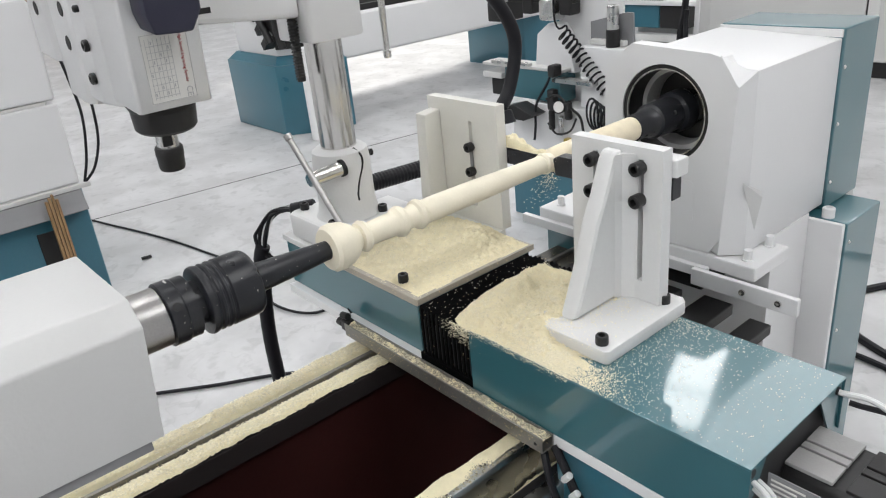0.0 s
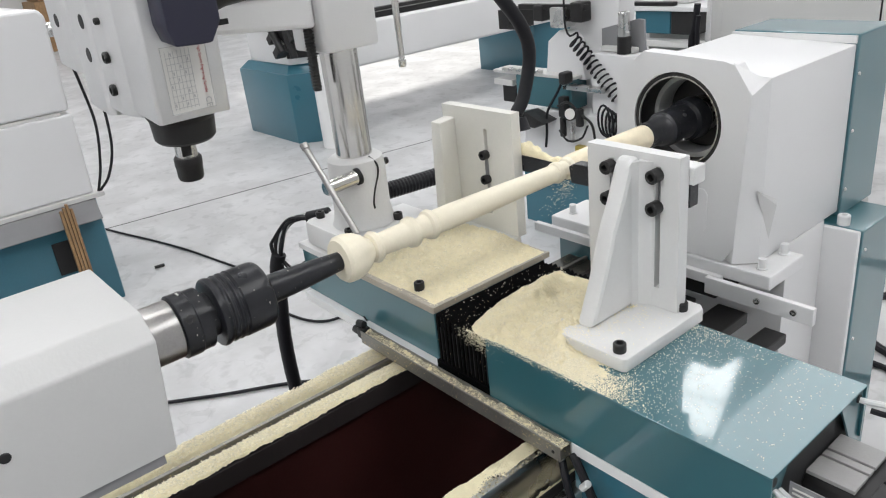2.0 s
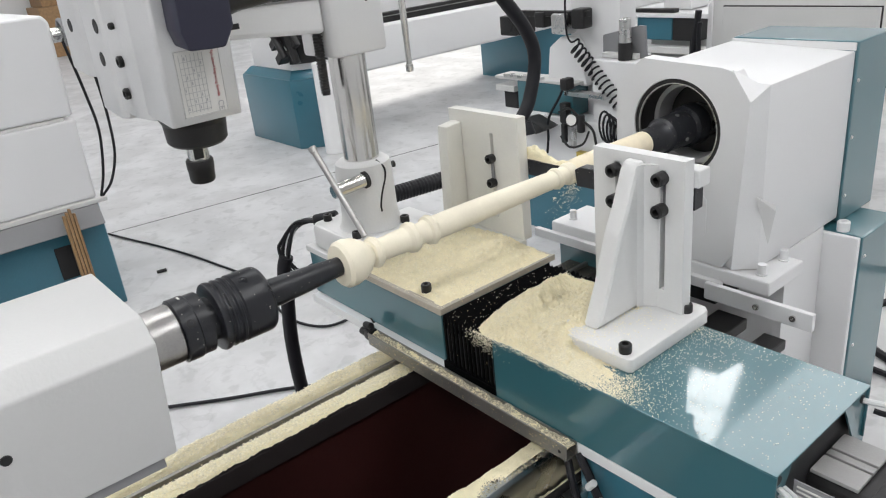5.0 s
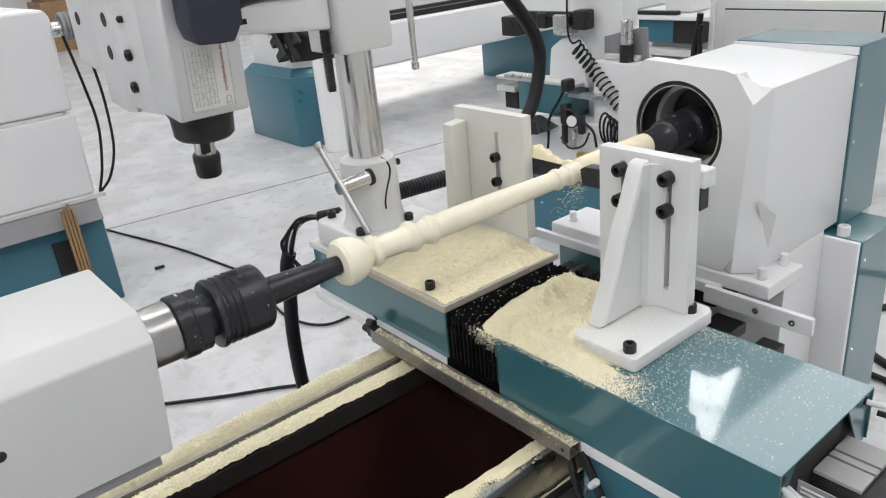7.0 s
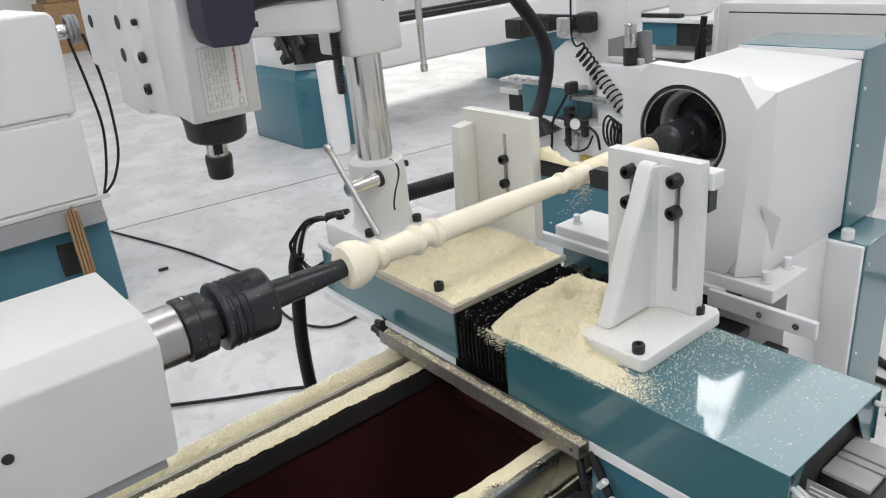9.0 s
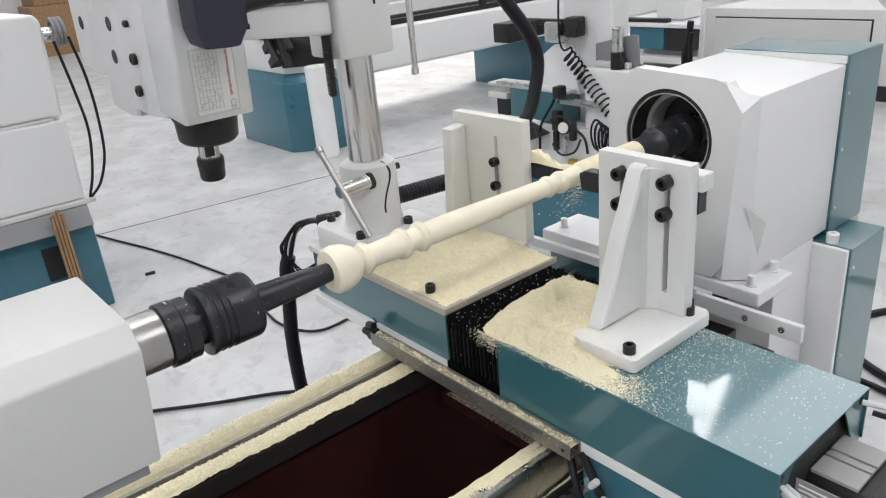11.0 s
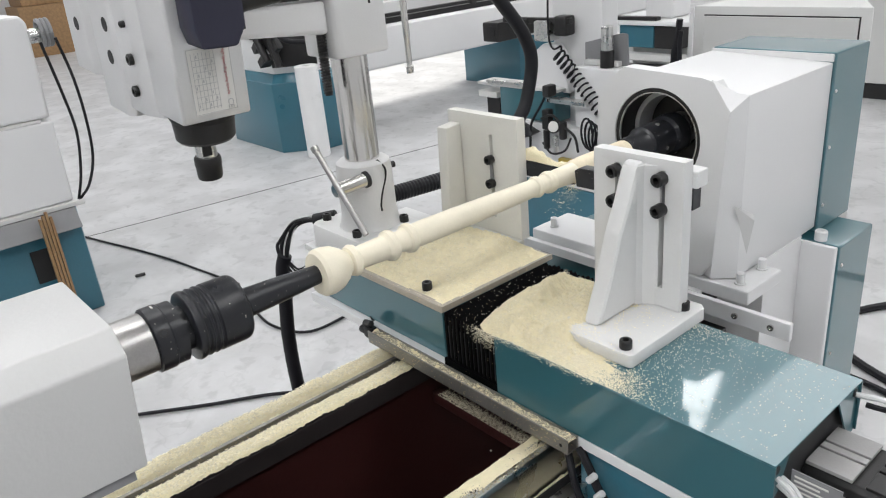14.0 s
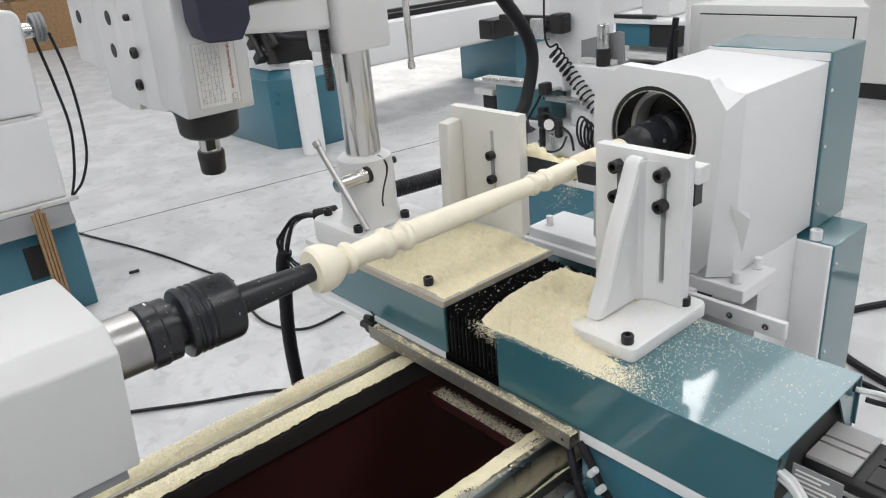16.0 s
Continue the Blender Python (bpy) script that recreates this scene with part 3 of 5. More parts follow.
def spindle_chuck():
    ch = thing("spindle_chuck", (0, 0.55, AX), "black drive chuck turning inside the headstock ring", "chuck")
    part("jaw", lathe([(0.482, 0.0200), (0.484, 0.0246), (0.510, 0.0250), (0.525, 0.0262), (0.535, 0.030)], (0, 0, AX), (0, 1, 0), 32), M_CHUCK, ch)
    part("chuck_body", lathe([(0.535, 0.028), (0.54, 0.034), (0.605, 0.0345), (0.612, 0.040), (0.645, 0.041), (0.65, 0.036), (0.677, 0.036)], (0, 0, AX), (0, 1, 0), 40), M_CHUCK, ch)
    part("collar", lathe([(0, 0.0355), (0.001, 0.0362), (0.024, 0.0362), (0.025, 0.0355)], (0, 0.651, AX), (0, 1, 0), 40), M_STEEL, ch, "worn bright collar of the chuck")
    for k in range(4):
        a = k * math.pi / 2 + 0.4
        d = Vector((math.cos(a), 0, math.sin(a)))
        part("chuck_screw", rod(Vector((0, 0.575, AX)) + d * 0.031, Vector((0, 0.575, AX)) + d * 0.0362, 0.004, 10), M_STEEL, ch)
    return ch


def turned_spindle():
    w = thing("turned_spindle", (0, 0.0, AX), "pale turned wooden spindle spinning between the centres", "wooden spindle")
    P = [(-0.192, 0.012), (-0.192, 0.029), (-0.187, 0.0330), (-0.176, 0.0335), (-0.163, 0.0305), (-0.152, 0.0240), (-0.146, 0.0185), (-0.142, 0.0155),
         (-0.140, 0.0205), (-0.134, 0.0232), (-0.129, 0.0210), (-0.127, 0.0160), (-0.118, 0.0165), (-0.095, 0.0174), (-0.080, 0.0180), (-0.077, 0.0195),
         (-0.074, 0.0222), (-0.068, 0.0234), (-0.063, 0.0212), (-0.061, 0.0158), (-0.050, 0.0160), (-0.042, 0.0178), (-0.039, 0.0215), (-0.033, 0.0230), (-0.028, 0.0205), (-0.026, 0.0180),
         (0.00, 0.0186), (0.05, 0.0183), (0.10, 0.0176), (0.16, 0.0164), (0.228, 0.0152), (0.234, 0.0152), (0.236, 0.0174), (0.241, 0.0186), (0.246, 0.0174), (0.248, 0.0150),
         (0.262, 0.0152), (0.265, 0.0180), (0.272, 0.0196), (0.279, 0.0182), (0.282, 0.0158), (0.292, 0.0168), (0.33, 0.0178), (0.36, 0.0178)]
    part("turned_length", lathe(P, (0, 0, AX), (0, 1, 0), 48), M_WOOD, w, angle=24)
    st = part("uncut_length", lathe([(0.252, 0.012), (0.258, 0.0170), (0.266, 0.0215), (0.285, 0.0222), (0.32, 0.0226), (0.482, 0.0226), (0.486, 0.022), (0.486, 0.006)], (0, 0, AX), (0, 1, 0), 40), M_STOCK, w, "uncut rough stock beyond the cutter")
    return w, st


# ---- tailstock ----
def tailstock():
    ts = thing("tailstock", (0.06, -0.75, 0.69), "smooth white tailstock housing with a black live centre", "tailstock")
    sec = [(-0.032, 0.998), (0.159, 0.998), (0.159, 1.119), (0.132, 1.140), (-0.034, 1.137)]
    hull = prism(sec, "y", -1.15, -0.483)
    for v in hull.verts:
        if v.co.y > -0.5 and v.co.z < 1.1:
            v.co.y -= 0.010
    bevel(hull, hull.edges[:], 0.003)
    part("housing", hull, M_WHITE_DIM, ts, "white painted housing with rounded top edge")
    part("saddle", box(-0.10, 0.15, -1.15, -0.86, 0.699, 0.996, 0.005), M_WHITE, ts)
    # strip added to darken the housing's lower face as shade does
    part("underside_shade", box(0.060, 0.152, -1.14, -0.505, 0.984, 0.9975, 0.001), M_SHADE, ts, "dark grey strip that paints the shade under the housing")
    part("side_hole", lathe([(0, 0.0052), (0.0015, 0.0045), (0.0015, 0.001)], (0.1592, -0.628, 1.070), (1, 0, 0), 14), M_DARK, ts)
    part("quill", lathe([(-0.50, 0.036), (-0.424, 0.036), (-0.423, 0.035)], (0, 0, AX), (0, 1, 0), 44), M_QUILL, ts, "bright steel quill")
    part("lock_ring", lathe([(-0.4225, 0.037), (-0.421, 0.0395), (-0.404, 0.0395), (-0.402, 0.038), (-0.388, 0.038), (-0.387, 0.033)], (0, 0, AX), (0, 1, 0), 44), M_CHUCK, ts, "black lock ring")
    prof = [(-0.3875, 0.020), (-0.3875, 0.0275), (-0.3775, 0.0275), (-0.3772, 0.040), (-0.3760, 0.0425), (-0.3735, 0.0438), (-0.3700, 0.0435)]
    for k in range(3):
        y = -0.3675 + k * 0.0085
        prof += [(y, 0.0425), (y + 0.0015, 0.0408), (y + 0.0035, 0.0408), (y + 0.0055, 0.0430)]
    prof += [(-0.338, 0.0428), (-0.314, 0.0428), (-0.310, 0.0420), (-0.3075, 0.040), (-0.3062, 0.036), (-0.306, 0.018)]
    part("centre_body", lathe(prof, (0, 0, AX), (0, 1, 0), 48), M_CHUCK, ts, "ribbed black live-centre body with dust")
    part("centre_nose", lathe([(-0.306, 0.0195), (-0.25, 0.0170), (-0.20, 0.0135), (-0.183, 0.0125), (-0.182, 0.008)], (0, 0, AX), (0, 1, 0), 32), M_CHUCK, ts, "long tapered black nose")
    part("lock_screw", lathe([(0, 0.0055), (0.001, 0.0055), (0.001, 0.003), (-0.004, 0.003)], (0.0335, -0.412, AX + 0.0195), (0.86, 0, 0.5), 14), M_BLACK, ts)
    part("mark", box(-0.004, 0.004, -0.4105, -0.4085, AX + 0.039, AX + 0.0402), M_LABEL, ts)
    return ts


# ---- carriage ----
def carriage():
    c = thing("lathe_carriage", (0.0, 0.12, 0.69), "long teal carriage with black bellows across the bed", "carriage")
    CARRIED.append(c)
    # front cover: a folded sheet with open end
    fc = box(0.050, 0.514, 0.000, 0.240, 0.8475, 0.850, 0.001)
    box(0.050, 0.514, 0.000, 0.0025, 0.742, 0.8474, 0.0, into=fc)
    part("front_cover", fc, M_TEAL, c, "glossy teal folded sheet cover")
    part("cover_flap", prism([(0.514, 0.8474), (0.514, 0.770), (0.490, 0.770), (0.050, 0.770), (0.050, 0.8474)], "y", 0.2375, 0.240), M_TEAL, c)
    part("end_flange", prism([(0.002, 0.846), (0.045, 0.846), (0.020, 0.800), (0.002, 0.790)], "x", 0.508, 0.5105), M_TEAL, c)
    part("end_flange", prism([(0.238, 0.846), (0.175, 0.846), (0.215, 0.775), (0.238, 0.765)], "x", 0.508, 0.5105), M_TEAL, c)
    for p in ((0.508, 0.011, 0.837), (0.508, 0.225, 0.835)):
        part("flange_hole", lathe([(0, 0.006), (0.004, 0.006), (0.004, 0.001)], p, (1, 0, 0), 12), M_DARK, c)
    # rear box with its plate
    part("rear_cover", box(-0.545, -0.095, 0.014, 0.292, 0.7415, 0.838, 0.002), M_TEAL, c, "teal rear cover with dust on it")
    part("rear_plate", box(-0.372, -0.089, 0.008, 0.296, 0.8385, 0.852, 0.002), M_PLATE, c, "dusty grey machined plate")
    part("column_plate", box(-0.552, -0.3725, 0.010, 0.296, 0.8385, 0.852, 0.002), M_CAST, c, "white painted plate under the column")
    part("plate_edge", box(-0.0885, -0.0855, 0.008, 0.296, 0.842, 0.853, 0.0), M_PLATE, c)
    # slide base
    part("slide_base", box(-0.54, -0.089, -0.001, 0.23, 0.722, 0.7408, 0.002), M_WHITE, c, "pale slide plate under the covers")
    part("slide_base", box(0.050, 0.49, -0.001, 0.23, 0.722, 0.7408, 0.002), M_WHITE, c, "pale slide plate under the covers")
    part("bellows_skirt", box(-0.0885, 0.0495, 0.004, 0.23, 0.722, 0.7515), M_BELLOWS, c)
    part("saddle", box(-0.31, 0.21, 0.02, 0.22, 0.7005, 0.7215, 0.002), M_BLACK, c)
    part("saddle_skirt", box(0.215, 0.48, 0.010, 0.20, 0.60, 0.721, 0.003), M_BLUE, c, "blue-teal skirt under the slide")
    # bellows: one fold after the other
    n = 13
    for i in range(n):
        x = -0.083 + i * 0.0102
        k = 0.5 + 0.5 * math.sin(i * 1.7)
        bm = prism([(x, 0.752), (x + 0.0022, 0.752), (x + 0.0055, 0.752), (x + 0.0062, 0.841 - 0.004 * k), (x + 0.0032, 0.8465 - 0.003 * k), (x, 0.838 - 0.004 * k)], "y", 0.006 + 0.002 * k, 0.275 - 0.003 * k, 0.0006)
        part("bellows_fold", bm, M_BELLOWS, c, smooth=False)
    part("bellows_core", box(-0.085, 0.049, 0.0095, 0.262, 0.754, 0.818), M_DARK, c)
    # solid dark block in place of the shade under the sheet cover
    part("cover_shade_filler", box(0.060, 0.500, 0.008, 0.232, 0.745, 0.845), M_DARK, c, "dark filler that paints the shade under the cover")
    # chip channel in front
    ch = box(-0.285, 0.222, -0.0270, -0.0245, 0.722, 0.748, 0.0008)
    box(-0.285, 0.222, -0.0245, -0.0045, 0.722, 0.7245, 0.0, into=ch)
    box(-0.285, 0.222, -0.0045, -0.0020, 0.722, 0.744, 0.0, into=ch)
    channel = part("chip_channel", ch, M_RAIL, c, "steel channel with chips lying in it")
    part("channel_hole", lathe([(0, 0.003), (0.0006, 0.0026)], (0.209, -0.027, 0.734), (0, -1, 0), 10), M_DARK, channel)
    lim = box(-0.308, -0.286, -0.022, -0.002, 0.724, 0.746, 0.003)
    rod((-0.313, -0.012, 0.750), (-0.291, -0.012, 0.754), 0.007, 12, 0.001, lim)
    rod((-0.325, -0.014, 0.734), (-0.308, -0.014, 0.734), 0.008, 12, 0.001, lim)
    part("limit_switch", lim, M_BLACK, c, "small black switch at the channel's end")
    part("bracket", prism([(-0.33, 0.748), (-0.255, 0.700), (-0.275, 0.6995), (-0.285, 0.715)], "y", 0.010, 0.018, 0.0005), M_BLACK, c)
    # servo motor at the free end
    servo = part("motor", prism([(0.115, 0.690), (0.205, 0.690), (0.212, 0.697), (0.212, 0.773), (0.205, 0.780), (0.115, 0.780), (0.108, 0.773), (0.108, 0.697)], "x", 0.5005, 0.690, 0.002), M_BLACK, c, "black servo motor with ribbed sides")
    for y0, y1 in ((0.113, 0.150), (0.154, 0.166), (0.170, 0.207)):
        part("motor_rib", box(0.502, 0.560, y0, y1, 0.7805, 0.786, 0.001), M_RIB, servo)
        part("motor_rib", box(0.575, 0.680, y0, y1, 0.7805, 0.785, 0.001), M_BLACK, servo)
    for z in (0.715, 0.735, 0.755):
        part("motor_fin", box(0.505, 0.685, 0.1045, 0.1078, z, z + 0.006, 0.001), M_STEEL, servo)
    plate = part("motor_plate", box(0.520, 0.578, 0.030, 0.0312, 0.792, 0.832, 0.0), M_SHADE, c, "small grey rating plate on the cable")
    for i in range(5):
        part("plate_line", box(0.524, 0.524 + 0.030 + 0.018 * ((i * 7) % 3) / 2, 0.0294, 0.0299, 0.797 + i * 0.0065, 0.7995 + i * 0.0065), M_LABEL, plate)
    for k, (dy, dz) in enumerate(((0.0, 0.0), (0.012, -0.006), (0.004, -0.012))):
        part("motor_cable", tube([(0.512, 0.012 + dy, 0.825 + dz), (0.535, 0.005 + dy, 0.818 + dz), (0.57, -0.012 + dy, 0.785 + dz), (0.60, -0.025 + dy, 0.70 + dz), (0.61, -0.03 + dy, 0.55)], 0.0035, 8), M_CLEAR, c)
    part("motor_cable", tube([(0.512, 0.226, 0.833), (0.56, 0.235, 0.83), (0.63, 0.225, 0.795), (0.68, 0.21, 0.70), (0.70, 0.21, 0.5)], 0.004, 8), M_CLEAR, c)
    part("motor_cable", tube([(0.52, 0.245, 0.81), (0.60, 0.26, 0.80), (0.70, 0.26, 0.72), (0.75, 0.26, 0.5)], 0.004, 8), M_RUBBER, c)
    # hoses and fittings below the channel end
    part("air_hose", tube([(0.222, 0.0, 0.722), (0.245, -0.006, 0.700), (0.275, -0.012, 0.665), (0.32, -0.012, 0.63), (0.36, 0.0, 0.60)], 0.007, 10), M_RUBBER, c)
    for p in ((0.258, -0.016, 0.692), (0.275, -0.020, 0.672), (0.31, -0.022, 0.648)):
        part("cable_tie", rod((p[0] - 0.006, p[1], p[2] - 0.006), (p[0] + 0.006, p[1], p[2] + 0.010), 0.0055, 10, 0.001), M_CLEAR, c)
    part("air_hose", tube([(0.20, 0.0, 0.70), (0.225, -0.015, 0.665), (0.24, -0.01, 0.62), (0.26, 0.0, 0.58)], 0.006, 10), M_RUBBER, c)
    return c


def carriage_dust():
    def chan(x, y):
        return 0.7245, max(0, 0.0155 + 0.004 * noise.noise((x * 40, y * 40, 0)) + 0.003 * noise.noise((x * 110, y * 90, 0)))
    v, f = bed_of_dust("d", -0.284, 0.221, -0.0245, -0.0045, chan, step=0.003)
    CARRIED.append(stuff("sawdust", (v, f), M_DUST, (0, -0.015, 0.7245), "sawdust filling the steel channel", "sawdust"))
    few = random.Random(41)
    spots = [(x, y, 0.7245 + chan(x, y)[1]) for x, y in ((few.uniform(-0.28, 0.22), few.uniform(-0.025, -0.003)) for _ in range(4200))]
    CARRIED.append(stuff("wood_chips", flakes(spots, 0.0020, 42), M_GRIT, (0, -0.015, 0.74), "loose chips in the steel channel", "wood chips"))

    def rear(x, y):
        n = noise.noise((x * 9, y * 9, 4)) + 0.6 * noise.noise((x * 24, y * 24, 8))
        e = min(1, (x + 0.345) / 0.05, (-0.092 - x) / 0.03, (y - 0.016) / 0.035, (0.290 - y) / 0.02)
        hump = 0.021 * math.exp(-((x + 0.21) / 0.08) ** 2 - ((y - 0.245) / 0.05) ** 2)
        near = 0.010 * math.exp(-((x + 0.27) / 0.05) ** 2 - ((y - 0.10) / 0.06) ** 2)
        return 0.852, max(0, (0.0062 + 0.0065 * n + hump + near) * max(0, e)) if e > 0 else 0.0
    v, f = bed_of_dust("d", -0.345, -0.092, 0.014, 0.292, rear, step=0.003, rough=0.0056)
    CARRIED.append(stuff("sawdust", (v, f), M_DUST, (-0.2, 0.15, 0.852), "sawdust drifted over the rear plate", "sawdust"))

    def pile(x, y):
        """A ridge from the front edge to a rounded summit, hollowed out towards the tool post."""
        n = noise.noise((x * 13, y * 13, 1)) + 0.8 * noise.noise((x * 34, y * 34, 6)) + 0.35 * noise.noise((x * 80, y * 80, 2))
        rim = np.interp(y, (0.0, 0.03, 0.08, 0.13, 0.20, 0.26), (0.014, -0.004, -0.020, -0.026, -0.012, 0.03)) + 0.006 * n
        crest = 0.078 - 0.30 * y + 0.003 * n
        top = np.interp(y, (0.0, 0.02, 0.06, 0.10, 0.145, 0.19, 0.225, 0.26), (0.005, 0.013, 0.024, 0.031, 0.035, 0.031, 0.022, 0.0))
        if x <= rim or y <= 0.0:
            return 0.849, 0.0
        if x < crest:
            s = (x - rim) / max(0.01, crest - rim)
            h = top * (1.25 * s - 0.25 * s ** 3)
            lump = 0.10
        else:
            d = x - crest
            low = max(top * 0.42 * min(1, max(0, 0.27 - x) / 0.12), 0.0)
            bank = 0.027 * min(1, y / 0.055) * min(1, max(0, d - 0.025) / 0.045) * min(1, max(0, 0.200 - x + 0.25 * (y - 0.06)) / 0.055) if y < 0.21 else 0
            low = max(low, bank)
            slope = top - 0.85 * d
            h = max(low, slope)
            lump = 0.08 if slope > low else 0.28
        h += 0.0075 * math.exp(-((y - 0.026) / 0.026) ** 2) * min(1, max(0, 0.285 - x) / 0.13) * min(1, max(0, x - rim) / 0.02)
        return 0.849, max(0, h * (1 + lump * n) - 0.0016) * min(1, y / 0.016) ** 0.7
    v, f = bed_of_dust("d", -0.060, 0.32, 0.0005, 0.262, pile, step=0.0020, rough=0.0060)
    CARRIED.append(stuff("sawdust", (v, f), M_DUST, (0.1, 0.12, 0.849), "heap of pale sawdust against the tool post", "sawdust"))
    loose = random.Random(21)
    spots = []
    while len(spots) < 15000:
        x, y = loose.uniform(-0.055, 0.27), loose.uniform(0.0, 0.255)
        z, h = pile(x, y)
        if h > 0.001:
            spots.append((x, y, z + h + loose.uniform(-0.001, 0.0015)))
    spots += [(loose.gauss(0.030, 0.018), loose.uniform(-0.0012, 0.004), 0.850 - abs(loose.gauss(0, 0.014))) for _ in range(700)]
    spots += [(loose.uniform(0.05, 0.25), loose.uniform(-0.0012, 0.002), 0.850 - abs(loose.gauss(0, 0.004))) for _ in range(700)]
    CARRIED.append(stuff("wood_chips", flakes(spots, 0.0011, 23), M_SHAVING, (0.1, 0.12, 0.86), "loose shavings over the sawdust heap", "wood chips"))
    spots = []
    while len(spots) < 8000:
        x, y = loose.gauss(0.215, 0.045), abs(loose.gauss(0.016, 0.022)) + 0.001
        if 0.06 < x < 0.40 and y < 0.236 and not (x > 0.085 and x < 0.268 and y > 0.047):
            spots.append((x, y, 0.8502 + pile(x, y)[1]))
    for _ in range(2600):
        x, y = 0.086 + abs(loose.gauss(0.0, 0.07)), loose.uniform(0.05, 0.20)
        if x < 0.26:
            spots.append((x, y, 0.8722 + max(0, pile(x, y)[1] - 0.0232)))
    CARRIED.append(stuff("wood_chips", flakes(spots, 0.0010, 24), M_SHAVING, (0.2, 0.05, 0.85), "fine shavings thinning out at the heap's foot", "wood chips"))
    spray = random.Random(61)
    spots = []
    for _ in range(420):
        d = abs(spray.gauss(0, 0.5))
        spots.append((0.018 - 0.045 * d * spray.random() + spray.gauss(0, 0.006), 0.250 - 0.035 * d * spray.random() + spray.gauss(0, 0.008), 1.040 - 0.055 * d + spray.gauss(0, 0.006)))
    CARRIED.append(stuff("wood_chips", flakes(spots, 0.0011, 62), M_SHAVING, (0.02, 0.25, 1.03), "spray of fine sawdust flying off the cutter", "wood chips"))
    rnd = random.Random(11)
    spots = []
    while len(spots) < 15000:
        x, y = rnd.uniform(0.06, 0.51), rnd.uniform(0.004, 0.237)
        d = math.exp(-max(0, x - 0.17) / 0.060) + 0.5 * math.exp(-((y - 0.225) / 0.02) ** 2) * math.exp(-max(0, x - 0.26) / 0.06) + 0.012
        if rnd.random() < d:
            spots.append((x, y, 0.850))
    CARRIED.append(stuff("wood_chips", flakes(spots, 0.0009, 3), M_CHIP, (0.28, 0.12, 0.850), "scattered wood chips on the teal cover", "wood chips"))
    spots = [(rnd.uniform(-0.09, 0.05), rnd.uniform(0.01, 0.26), 0.842) for _ in range(260)]
    CARRIED.append(stuff("wood_chips", flakes(spots, 0.0013, 4), M_CHIP, (-0.02, 0.12, 0.842), "wood chips caught in the bellows", "wood chips"))
    spots = [(x, y, 0.852 + rear(x, y)[1]) for x, y in ((rnd.uniform(-0.34, -0.09), rnd.uniform(0.012, 0.29)) for _ in range(7000) ) if rear(x, y)[1] > 0.0005 or rnd.random() < 0.25]
    CARRIED.append(stuff("wood_chips", flakes(spots, 0.0014, 8), M_SHAVING, (-0.2, 0.15, 0.852), "loose wood chips on the rear plate", "wood chips"))


def slotted_plate(x0, x1, y0, y1, z0, z1, slots, s0, s1, b=0.0025):
    bm = bmesh.new()
    xs = [x0] + [v for s in slots for v in (s - 0.0045, s + 0.0045)] + [x1]
    for i, (a, c) in enumerate(zip(xs, xs[1:])):
        if i % 2 == 0:
            box(a, c, y0, y1, z0, z1, 0, into=bm)
        else:
            box(a, c, y0, y1, z0, s0, 0, into=bm)
            box(a, c, y0, y1, s1, z1, 0, into=bm)
    bmesh.ops.remove_doubles(bm, verts=bm.verts, dist=1e-5)
    return bm


